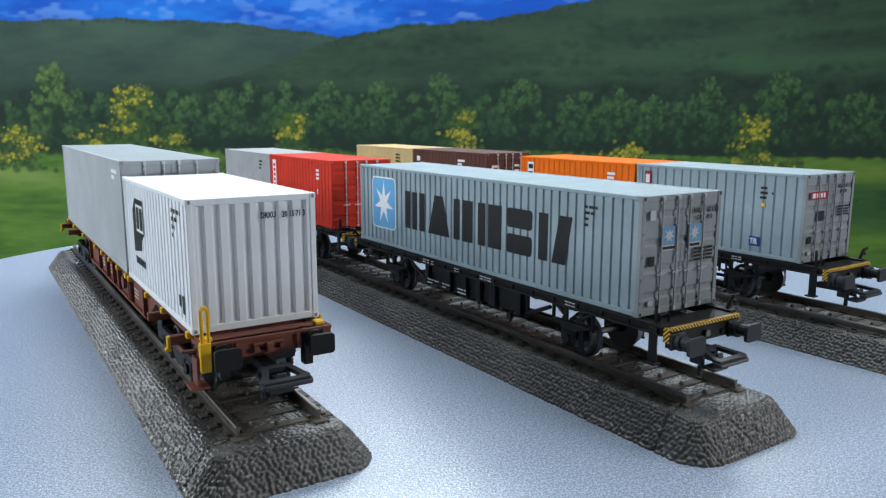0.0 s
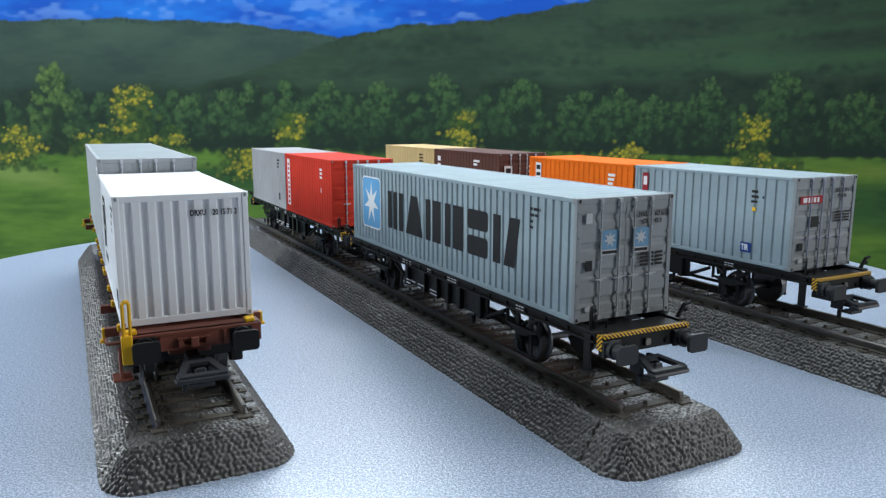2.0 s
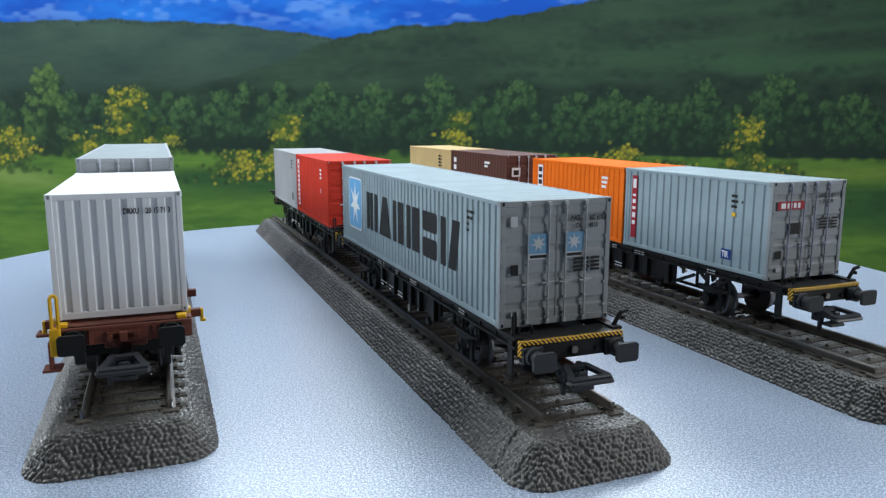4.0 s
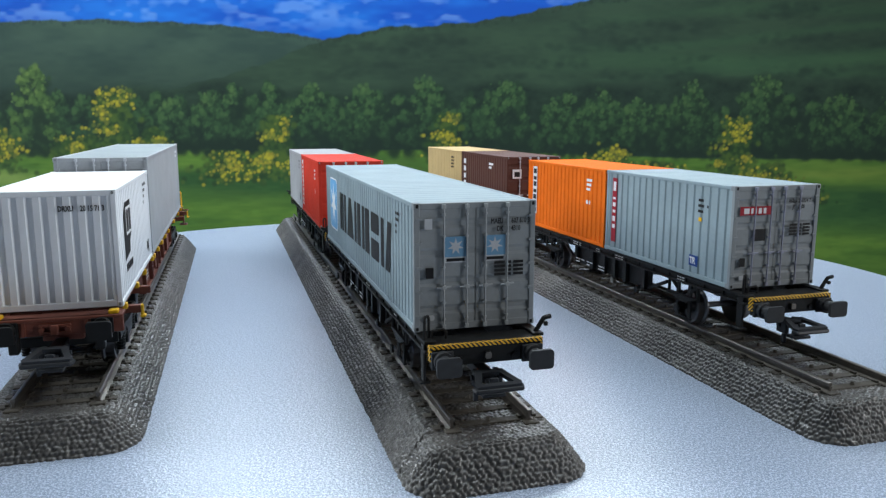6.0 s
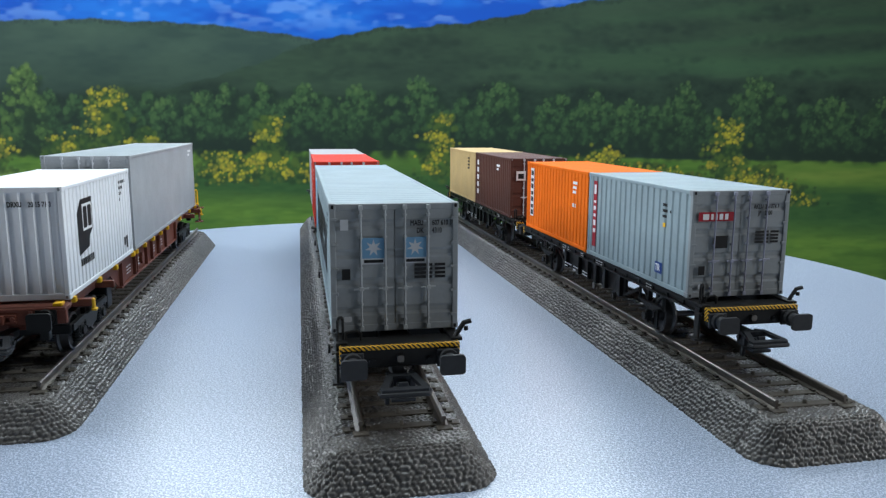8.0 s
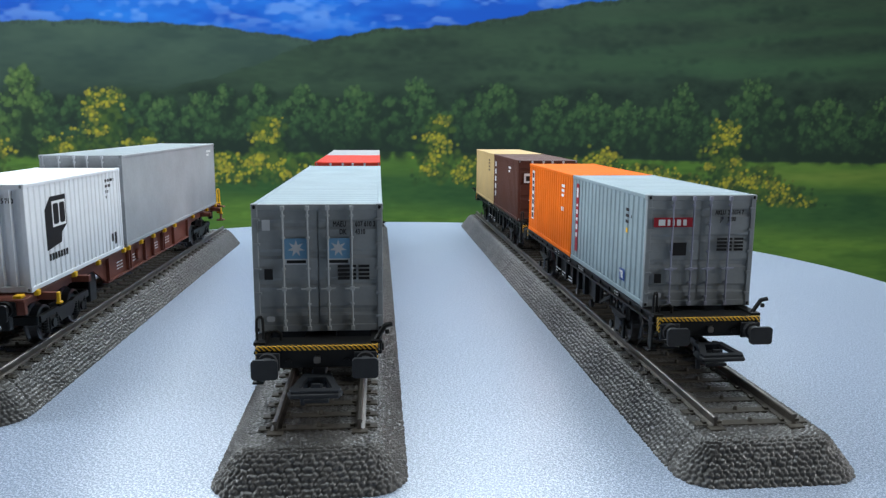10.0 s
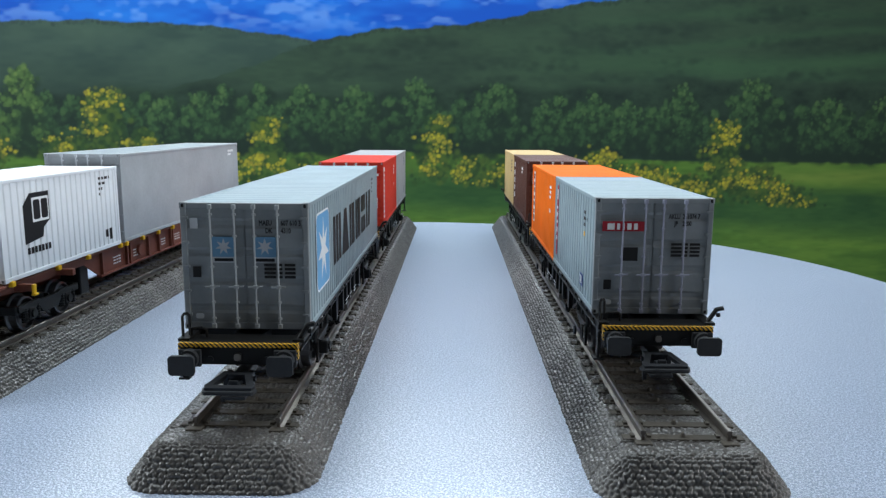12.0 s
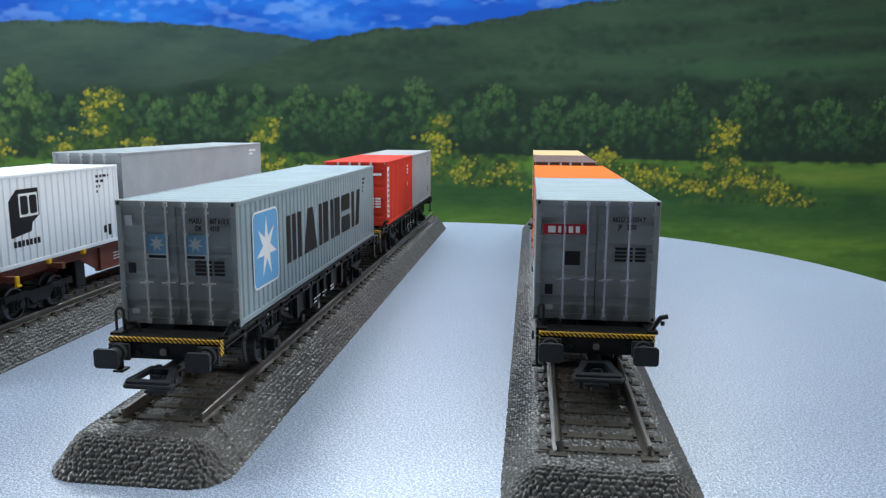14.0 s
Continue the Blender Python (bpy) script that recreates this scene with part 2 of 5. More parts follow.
def cloudy(rnd, shape, cell, stretch=1.0):
    """Smooth random values from 0 to 1 on a grid of that shape; cell: size of the patches in grid steps."""
    h, w = shape
    ny, nx = int(h / cell) + 3, int(w / (cell * stretch)) + 3
    g = rnd.random((ny, nx))
    y, x = np.arange(h) / cell, np.arange(w) / (cell * stretch)
    iy, ix = y.astype(int), x.astype(int)
    fy, fx = y - iy, x - ix
    fy, fx = (fy * fy * (3 - 2 * fy))[:, None], (fx * fx * (3 - 2 * fx))[None]
    q = lambda j, i: g[np.ix_(iy + j, ix + i)]
    return (q(0, 0) * (1 - fx) + q(0, 1) * fx) * (1 - fy) + (q(1, 0) * (1 - fx) + q(1, 1) * fx) * fy


PAINT_STEP = 0.00105
PAINT_U, PAINT_V = (-0.60, 0.66), (-0.115, 0.240)


class Painting:
    """Oil colours laid on the board with soft brush dabs, one over another."""

    def __init__(self):
        self.u, self.v = np.arange(*PAINT_U, PAINT_STEP), np.arange(*PAINT_V, PAINT_STEP)
        self.shape = (len(self.v), len(self.u))
        self.U, self.V = np.meshgrid(self.u, self.v)
        self.col = np.zeros(self.shape + (3,))
        self.rnd = np.random.default_rng(5)

    def lay(self, mask, colour):
        m = np.clip(mask, 0, 1)[..., None]
        self.col = self.col * (1 - m) + np.asarray(colour) * m

    def mixed(self, dark, light, cell, stretch=2.0):
        n = 0.5 * cloudy(self.rnd, self.shape, cell, stretch) + 0.3 * cloudy(self.rnd, self.shape, cell / 3, stretch) + 0.2 * cloudy(self.rnd, self.shape, max(2.0, cell / 9), stretch)
        n = np.clip((n - 0.25) * 2.0, 0, 1)[..., None]
        return np.asarray(dark) * (1 - n) + np.asarray(light) * n

    def dab(self, u, v, r, colour, strength=0.9, tall=1.0):
        k = int(2.2 * r * max(1, tall) / PAINT_STEP) + 1
        i, j = int((u - PAINT_U[0]) / PAINT_STEP), int((v - PAINT_V[0]) / PAINT_STEP)
        i0, i1, j0, j1 = max(0, i - k), min(self.shape[1], i + k + 1), max(0, j - k), min(self.shape[0], j + k + 1)
        if i0 >= i1 or j0 >= j1:
            return
        d = np.hypot(self.U[j0:j1, i0:i1] - u, (self.V[j0:j1, i0:i1] - v) / tall) / r
        m = (strength * np.clip(1.5 - d, 0, 1))[..., None]
        self.col[j0:j1, i0:i1] = self.col[j0:j1, i0:i1] * (1 - m) + np.asarray(colour) * m

    def tree(self, u, base, top, w, tones, clumps=9, size=0.0026, lit=1.0):
        """A crown of leafy clumps: deep tones first, then each clump from its shade to the light on its upper left."""
        rnd, h = self.rnd, top - base
        for _ in range(70):
            b = rnd.random()
            self.dab(u + rnd.normal(0, 0.5) * w * (1 - 0.55 * b * b), base + h * 0.88 * b, size * rnd.uniform(1.2, 2.4), tones[0], 0.55)
        spots = sorted(((rnd.uniform(0.12, 1.0), rnd.uniform(-1, 1)) for _ in range(clumps)), key=lambda q: rnd.random())
        spots.append((0.97, 0.0))
        for b, a in spots:
            cu, cv = u + a * w * (1.0 - 0.68 * b ** 1.8), base + h * (0.05 + 0.87 * b)
            r = w * rnd.uniform(0.20, 0.36)
            for k in range(26):
                q = k / 25
                x, y = rnd.normal(-0.35 * q, 0.55 * (1 - 0.35 * q)) * r, rnd.normal(0.45 * q - 0.1, 0.50 * (1 - 0.3 * q)) * r
                t = q * (len(tones) - 1.001) * min(1.0, (0.45 + 0.55 * b) * lit * rnd.uniform(0.75, 1.15))
                i = int(t)
                c = np.asarray(tones[i]) * (1 - t + i) + np.asarray(tones[min(i + 1, len(tones) - 1)]) * (t - i)
                self.dab(cu + x, cv + y, size * rnd.uniform(0.45, 1.15), c, 0.8, rnd.uniform(0.8, 1.4))

    def blossom(self, u, base, w, h, count):
        """Yellow flowers over a dark green shrub, thicker towards its crown."""
        rnd = self.rnd
        for k in range(count):
            b = rnd.random() ** 0.8
            x = rnd.normal(0, 0.48) * w * (1.0 - 0.60 * b ** 1.6)
            c = ((0.016, 0.040, 0.016), (0.026, 0.060, 0.018), (0.055, 0.095, 0.02))[rnd.integers(3)]
            self.dab(u + x, base + h * b, rnd.uniform(0.0015, 0.0034), c, 0.7)
        heads = [(rnd.uniform(-0.9, 0.8), rnd.uniform(0.15, 1.0), rnd.uniform(0.12, 0.30)) for _ in range(max(4, count // 26))]
        for k in range(int(count * 0.62)):
            a, b, r = heads[rnd.integers(len(heads))]
            x = (a * (1.0 - 0.60 * b ** 1.6) + rnd.normal(0, r)) * w
            g = rnd.uniform(0.55, 1.15)
            c = (0.34 * g, 0.30 * g, 0.025) if rnd.random() < 0.5 else (0.13 * g, 0.155 * g, 0.024)
            self.dab(u + x, base + h * b + rnd.normal(0, r * 0.5) * w, rnd.uniform(0.0009, 0.0020), c, 0.85)


def painting(board):
    p = Painting()
    U, V, rnd = p.U, p.V, p.rnd
    left, right = np.array([hill_line_left(u) for u in p.u]), np.array([hill_line_right(u) for u in p.u])
    soft = lambda edge, wide=0.0016: np.clip((edge - V) / wide + 0.5, 0, 1)
    # sky with torn light clouds
    p.lay(np.ones(p.shape), p.mixed((0.004, 0.070, 0.40), (0.012, 0.15, 0.56), 40, 2.5))
    streak = cloudy(rnd, p.shape, 9, 3.0) * 0.6 + cloudy(rnd, p.shape, 4, 2.0) * 0.4
    p.lay(np.clip((streak - 0.52) * 1.6, 0, 0.34) * np.clip((V - 0.160) / 0.02, 0, 1), (0.20, 0.38, 0.70))
    # far hill, hazy, darker towards its foot
    p.lay(soft(left[None]), p.mixed((0.027, 0.054, 0.044), (0.047, 0.084, 0.060), 34, 2.6))
    p.lay(soft(left[None] - 0.004, 0.004) * np.clip((0.150 - V) / 0.06, 0, 0.75) * (U < 0.1), p.mixed((0.016, 0.035, 0.027), (0.026, 0.052, 0.036), 26, 3.0))
    # near hill: a wooded crest, sloping fields below it
    p.lay(soft(right[None]), p.mixed((0.019, 0.038, 0.026), (0.029, 0.058, 0.034), 26, 3.0))
    slope = V - 0.05 * (U - 0.2)
    for at, wide, k in ((0.128, 0.011, 0.75), (0.152, 0.005, 0.5), (0.112, 0.005, 0.4), (0.176, 0.006, 0.4)):
        band = np.exp(-((slope - at - 0.006 * np.sin(U * 13 + at * 90)) / wide) ** 2) * np.clip((U - 0.10) / 0.25, 0, 1)
        p.lay(k * band * soft(right[None] - 0.004, 0.006), p.mixed((0.028, 0.070, 0.036), (0.040, 0.095, 0.044), 22, 4.0))
    for _ in range(46):
        u = rnd.uniform(-0.08, 0.62)
        top = hill_line_right(u)
        v = 0.112 + rnd.random() * (top - 0.118)
        for k in range(rnd.integers(14, 34)):
            p.dab(u + rnd.normal(0, 0.022), v + rnd.normal(0, 0.0026), rnd.uniform(0.003, 0.006), (0.013, 0.027, 0.021), 0.16, 0.6)
    for line, u0, u1, c in ((hill_line_left, -0.6, -0.08, (0.030, 0.058, 0.047)), (hill_line_right, -0.10, 0.3, (0.022, 0.044, 0.029))):
        for _ in range(420):
            u = rnd.uniform(u0, u1)
            p.dab(u, line(u) - 0.001 - abs(rnd.normal(0, 0.0014)), rnd.uniform(0.0010, 0.0022), np.asarray(c) * rnd.uniform(0.7, 1.25), 0.6)
    # dark edge of the wood
    brow = 0.104 + 0.004 * np.sin(p.u * 21) + 0.003 * np.sin(p.u * 63 + 1) + 0.010 * np.clip(p.u / 0.3, 0, 1)
    p.lay(0.92 * soft(brow[None], 0.010), p.mixed((0.009, 0.020, 0.016), (0.020, 0.042, 0.026), 14, 1.4))
    # meadow: bright at its far side, shaded grass below, light again before the stand
    far = 0.0405 - 0.012 * np.clip(p.u / 0.45, 0, 1) + 0.0010 * np.sin(p.u * 17)
    p.lay(soft(far[None], 0.0022), p.mixed((0.046, 0.112, 0.020), (0.092, 0.178, 0.028), 12, 5.0))
    shade = np.clip((V + 0.034 + 0.06 * U) / 0.025, 0, 1) * np.clip((0.026 - 0.05 * np.clip(U - 0.1, 0, 1) - V) / 0.014, 0, 1) * np.clip((U + 0.36) / 0.12, 0, 1)
    p.lay(0.92 * shade, p.mixed((0.016, 0.055, 0.020), (0.030, 0.085, 0.024), 10, 4.0))
    p.lay(np.clip((0.036 - V) / 0.006, 0, 1) * np.clip((V - 0.012) / 0.02, 0, 1) * np.clip((0.10 - np.abs(U + 0.06)) / 0.05, 0, 0.7), (0.045, 0.098, 0.024))
    p.lay(0.5 * np.exp(-((V - 0.000 - 0.02 * np.sin(U * 9)) / 0.010) ** 2) * np.clip((-0.36 - U) / 0.05, 0, 1), (0.22, 0.29, 0.085))
    for _ in range(900):
        u, v = rnd.uniform(-0.55, 0.6), rnd.uniform(-0.10, 0.034)
        i, j = int((u - PAINT_U[0]) / PAINT_STEP), int((v - PAINT_V[0]) / PAINT_STEP)
        p.dab(u, v, rnd.uniform(0.002, 0.005), p.col[j, i] * rnd.uniform(0.72, 1.3), 0.4, 0.5)
    p.lay(0.8 * np.exp(-((V - 0.020 + 0.012 * U) / 0.010) ** 2) * np.clip((U - 0.33) / 0.08, 0, 1), p.mixed((0.085, 0.150, 0.026), (0.13, 0.195, 0.036), 8, 6.0))
    # the row of trees along the wood
    deep = ((0.010, 0.023, 0.016), (0.017, 0.041, 0.021), (0.027, 0.066, 0.027), (0.046, 0.098, 0.034), (0.074, 0.135, 0.044))
    pale = ((0.012, 0.027, 0.016), (0.024, 0.055, 0.022), (0.044, 0.092, 0.028), (0.075, 0.135, 0.038), (0.105, 0.165, 0.045))
    for k in range(44):
        u = -0.46 + 0.0255 * k + rnd.uniform(-0.006, 0.006)
        p.tree(u, 0.036 - 0.010 * max(0.0, u), 0.094 + rnd.uniform(-0.012, 0.010), 0.020, deep[:4], 14, 0.0024, 0.95)
    for u, top, w in ((-0.241, 0.093, 0.018), (-0.204, 0.101, 0.020), (-0.176, 0.110, 0.020), (-0.137, 0.111, 0.021), (-0.093, 0.109, 0.021), (-0.037, 0.107, 0.024), (0.030, 0.114, 0.028),
                      (0.113, 0.111, 0.025), (0.178, 0.102, 0.023), (0.219, 0.104, 0.023), (0.257, 0.096, 0.021), (0.320, 0.111, 0.026), (0.402, 0.117, 0.027), (0.486, 0.098, 0.028), (0.552, 0.10, 0.026)):
        p.tree(u, 0.042 - 0.012 * max(0.0, u), top, w * 1.15, deep, 20, 0.0021, 0.9)
    p.tree(-0.383, 0.036, 0.127, 0.024, pale, 30, 0.0022)
    # shrubs in yellow blossom
    for u, base, w, h, count in ((-0.425, 0.016, 0.034, 0.046, 260), (-0.352, 0.032, 0.022, 0.022, 70), (-0.300, 0.036, 0.030, 0.066, 320), (-0.262, 0.036, 0.020, 0.026, 90), (-0.330, 0.034, 0.020, 0.020, 60),
                                 (-0.134, 0.008, 0.024, 0.068, 300), (-0.184, 0.004, 0.046, 0.034, 240), (-0.096, 0.006, 0.024, 0.028, 120), (0.048, 0.006, 0.026, 0.072, 320), (0.090, 0.002, 0.026, 0.032, 150),
                                 (0.122, 0.002, 0.028, 0.030, 120), (0.225, 0.008, 0.036, 0.032, 200), (0.278, 0.000, 0.046, 0.026, 200), (0.322, -0.008, 0.040, 0.022, 130), (0.368, -0.016, 0.030, 0.088, 460),
                                 (0.410, -0.018, 0.036, 0.042, 220), (0.446, -0.020, 0.034, 0.022, 110)):
        p.blossom(u, base, w, h, count)
    h, w = p.shape
    verts = np.stack([U, np.full(p.shape, BOARD_Y - 0.0006), V], -1).reshape(-1, 3)
    a = (np.arange(h - 1)[:, None] * w + np.arange(w - 1)[None]).ravel()
    me = bpy.data.meshes.new("painting")
    me.from_pydata(verts.tolist(), [], np.stack([a, a + 1, a + w + 1, a + w], 1).tolist())
    me.attributes.new("oil", "FLOAT_COLOR", "POINT").data.foreach_set("color", np.concatenate([p.col, np.ones(p.shape + (1,))], -1).ravel())
    m, n, l, b = nodes_of("oil_paint")
    oil = n.new("ShaderNodeAttribute")
    oil.attribute_name = "oil"
    l.new(oil.outputs["Color"], b.inputs["Base Color"])
    b.inputs["Roughness"].default_value, b.inputs["Specular IOR Level"].default_value = 0.75, 0.2
    bump = n.new("ShaderNodeBump")
    bump.inputs["Strength"].default_value, bump.inputs["Distance"].default_value = 0.15, 0.0003
    l.new(noise_node(n, l, 350, 3).outputs[0], bump.inputs["Height"])
    l.new(bump.outputs[0], b.inputs["Normal"])
    me.materials.append(m)
    ob = new("painting", me)
    ob.parent = board
    tagged(ob, "oil painting of dark hills, a row of trees and yellow shrubs")


def backdrop():
    board = tagged(part("backdrop", box(bmesh.new(), (-0.95, BOARD_Y, -0.16), (1.0, BOARD_Y + 0.006, 0.30)),
                        paint("sky_paint", ((0.45, (0.004, 0.055, 0.33)), (0.62, (0.012, 0.11, 0.48)), (0.76, (0.05, 0.20, 0.58)), (0.92, (0.2, 0.36, 0.66))), 7, (1, 1, 2.2)), None),
                   "painted landscape backdrop with blue sky, dark hills, trees and meadow", "backdrop", "", "structure")
    y = BOARD_Y - 0.00005
    forest = paint("hill_paint", ((0.42, (0.019, 0.039, 0.034)), (0.6, (0.027, 0.052, 0.042)), (0.78, (0.034, 0.064, 0.048)), (0.95, (0.046, 0.08, 0.056))), 9, (1, 1, 3.0))
    grassy = paint("hill_meadow_paint", ((0.50, (0.016, 0.031, 0.025)), (0.62, (0.021, 0.042, 0.030)), (0.74, (0.025, 0.055, 0.033)), (0.9, (0.036, 0.078, 0.038))), 7, (1, 1, 4.5))
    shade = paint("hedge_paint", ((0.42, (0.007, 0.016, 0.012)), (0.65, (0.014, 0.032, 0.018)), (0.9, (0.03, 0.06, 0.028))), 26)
    meadow = paint("meadow_paint", ((0.42, (0.030, 0.075, 0.016)), (0.6, (0.050, 0.115, 0.020)), (0.78, (0.085, 0.165, 0.026)), (0.95, (0.13, 0.205, 0.04))), 8, (1, 1, 5.0))
    part("far_hill", strip(hill_line_left, lambda u: 0.03, -0.95, 0.12, y), forest, board, "hazy dark green hill")
    part("near_hill", strip(hill_line_right, lambda u: 0.03, -0.42, 1.0, y - 0.00005), grassy, board, "dark green hill with fields")
    part("wood_shadow", strip(lambda u: 0.106 + 0.006 * math.sin(u * 21), lambda u: 0.02, -0.95, 1.0, y - 0.00010), shade, board, "dark edge of a wood")
    part("meadow", strip(lambda u: 0.0415 - 0.012 * min(1.0, max(0.0, u) / 0.45), lambda u: -0.16, -0.95, 1.0, y - 0.00015), meadow, board, "bright green meadow")
    painting(board)


def room():
    m = paint("wall_paint", ((0.4, (0.30, 0.31, 0.33)), (0.8, (0.36, 0.37, 0.39))), 4)
    for name, lo, hi in (("wall_north", (-1.6, 1.2, -0.8), (1.6, 1.25, 1.6)), ("wall_south", (-1.6, -1.65, -0.8), (1.6, -1.6, 1.6)),
                         ("wall_west", (-1.65, -1.6, -0.8), (-1.6, 1.2, 1.6)), ("wall_east", (1.6, -1.6, -0.8), (1.65, 1.2, 1.6)),
                         ("floor", (-1.65, -1.65, -0.85), (1.65, 1.25, -0.8)), ("ceiling", (-1.65, -1.65, 1.6), (1.65, 1.25, 1.65))):
        tagged(part(name, box(bmesh.new(), lo, hi), m, None), "plain grey studio " + name.split("_")[0], name.split("_")[0], "", "structure")
    bm = bmesh.new()
    for x in (-0.84, 0.84):
        for yy in (-0.69, 0.56):
            box(bm, (x - 0.03, yy - 0.03, -0.8), (x + 0.03, yy + 0.03, -0.191))
    tagged(part("table_legs", bm, BLACK, None), "square black legs under the table", "table legs", "", "structure")


turntable()
setting()
backdrop()
room()

# ---- tracks ----
WIDTH = 0.0281


def pebbles(u, v, pitch, seed):
    """Height of rounded pebbles scattered on a surface with the coordinates u, v: 1 on a crown, 0 between; and a number for each pebble."""
    u, v = u / pitch, v / (0.92 * pitch)
    row = np.floor(v)
    best, who = np.full(u.shape, 9.0), np.zeros(u.shape)
    for j in (-1, 0, 1):
        r = row + j
        shift = 0.5 * np.mod(r, 2)
        for i in (-1, 0, 1):
            c = np.floor(u - shift) + i
            a, b = c * 12.9898 + r * 78.233 + seed, c * 39.346 + r * 11.135 + seed
            h1, h2 = np.mod(np.sin(a) * 43758.5453, 1), np.mod(np.sin(b) * 24634.6345, 1)
            d = np.hypot(u - shift - c - 0.26 - 0.48 * h1, 0.92 * (v - r - 0.26 - 0.48 * h2))
            who = np.where(d < best, h1, who)
            best = np.minimum(best, d)
    return np.clip(1 - (best / 0.54) ** 2, 0, 1) ** 0.85, who


def roadbed(y0, y1, seams, parent, seed, aside):
    """Moulded ballast: a low dam with sloping sides and ends, pebbled all over, with a seam where the end piece clips on."""
    half, r, run, top = 0.0200, 0.0085, 0.0060, 0.0080
    edge = np.arange(-half - 0.0002, -half + 0.0064, 0.00018)
    xs = np.concatenate([edge, np.arange(edge[-1] + 0.00026, -edge[-1] - 0.0001, 0.00028), -edge[::-1]])
    tip = np.arange(y0 - 0.0002, y0 + 0.0075, 0.00017)
    back = np.arange(y1 - 0.0075, y1 + 0.0004, 0.0004)
    near = np.arange(tip[-1] + 0.0002, y0 + 0.22, 0.00023)
    ys = np.concatenate([tip, near, np.arange(near[-1] + 0.0003, back[0] - 0.0001, 0.00034), back])
    X, Y = np.meshgrid(xs, ys)
    mid, hl = (y0 + y1) / 2, (y1 - y0) / 2
    qx, qy = np.abs(X) - (half - r), np.abs(Y - mid) - (hl - r)
    s = r - np.hypot(np.maximum(qx, 0), np.maximum(qy, 0)) - np.minimum(np.maximum(qx, qy), 0)
    k = np.clip(s / run, 0, 1.6)
    z = top * np.where(k < 0.8, k, np.where(k < 1.25, 0.8 + 0.2 * (1 - (1 - np.clip((k - 0.8) / 0.45, 0, 1)) ** 2.2), 1.0))
    gy, gx = np.gradient(z, ys, xs)
    nrm = np.stack([-gx, -gy, np.ones_like(z)], -1)
    nrm /= np.linalg.norm(nrm, axis=-1, keepdims=True)
    p = np.stack([X, Y, z], -1).reshape(-1, 3)
    # the pebbles of the slopes run in rows round the dam, those of the top across it
    turned = np.arctan2(np.maximum(qy, 0), np.maximum(qx, 1e-9))
    along = np.where((qx > 0) & (qy > 0), hl - r + 0.0062 * turned, np.where(qx > qy, np.abs(Y - mid), hl - r + 0.0062 * math.pi / 2 + half - r - np.abs(X)))
    rim, flat = pebbles(along, 1.667 * s, 0.00114, seed), pebbles(0.8 * X + 0.6 * Y, 0.8 * Y - 0.6 * X, 0.00100, seed + 1)
    lump, who = np.where(s > run * 1.1, flat[0], rim[0]).ravel(), np.where(s > run * 1.1, flat[1], rim[1]).ravel()
    slope = np.clip(1.1 - (s - run) / 0.003, 0.6, 1.0).ravel()
    p = p + nrm.reshape(-1, 3) * (slope * (0.00060 * lump - 0.00036 + 0.00010 * (who - 0.5)))[:, None]
    for at in seams:
        p[:, 2] -= 0.0011 * np.exp(-((Y.ravel() - at - 0.0016 * np.clip((np.abs(X.ravel()) - 0.011) / 0.009, 0, 1) * (1 if at > mid else -1)) / 0.00022) ** 2)
    p[:, 2] = np.where(s.ravel() < 0, -0.0004, np.maximum(p[:, 2], -0.0004))
    ny, nx = X.shape
    a = (np.arange(ny - 1)[:, None] * nx + np.arange(nx - 1)[None]).ravel()
    a = a[s.ravel()[a] > -0.0006]
    quads = np.stack([a, a + 1, a + nx + 1, a + nx], 1)
    me = bpy.data.meshes.new("roadbed")
    me.from_pydata(p.tolist(), [], quads.tolist())
    me.shade_smooth()
    me.materials.append(BALLAST)
    me.transform(Matrix.Translation((aside, 0, 0)))
    ob = new("roadbed", me)
    ob.parent = parent
    return tagged(ob, "dark grey moulded ballast with pebbled slopes", "", "", "stuff")


def rail_profile(y0, y1, x, parent):
    prof = ((-0.0011, 0.0079), (0.0011, 0.0079), (0.0011, 0.0083), (0.00028, 0.0086), (0.00028, 0.0096), (0.00052, 0.0098), (0.00052, 0.0103), (0.0003, RAIL_TOP),
            (-0.0003, RAIL_TOP), (-0.00052, 0.0103), (-0.00052, 0.0098), (-0.00028, 0.0096), (-0.00028, 0.0086), (-0.0011, 0.0083))
    bm = bmesh.new()
    a = [bm.verts.new((x + u, y0, v)) for u, v in prof]
    b = [bm.verts.new((x + u, y1, v)) for u, v in prof]
    for i in range(len(prof)):
        j = (i + 1) % len(prof)
        bm.faces.new((a[i], a[j], b[j], b[i]))
    bm.faces.new(a[::-1])
    bm.faces.new(b)
    bmesh.ops.recalc_face_normals(bm, faces=bm.faces)
    return part("rail", bm, STEEL, parent, "worn dark steel rail")


def sleeper_mesh():
    bm = box(bmesh.new(), (-0.0126, -0.0013, 0.0066), (0.0126, 0.0013, 0.0083), 0.0002)
    for sx in (-1, 1):
        for off in (-0.0017, 0.0017):
            x = sx * 0.00885 + off
            box(bm, (x - 0.0004, -0.0007, 0.0081), (x + 0.0004, 0.0007, 0.0088))
    bmesh.ops.create_cone(bm, cap_ends=True, segments=8, radius1=0.0006, radius2=0.00035, depth=0.0008, matrix=Matrix.Translation((0, 0, 0.0088)))
    me = bpy.data.meshes.new("sleeper")
    bm.to_mesh(me)
    bm.free()
    me.materials.append(SLEEPER)
    return me


SLEEPER_MESH = sleeper_mesh()


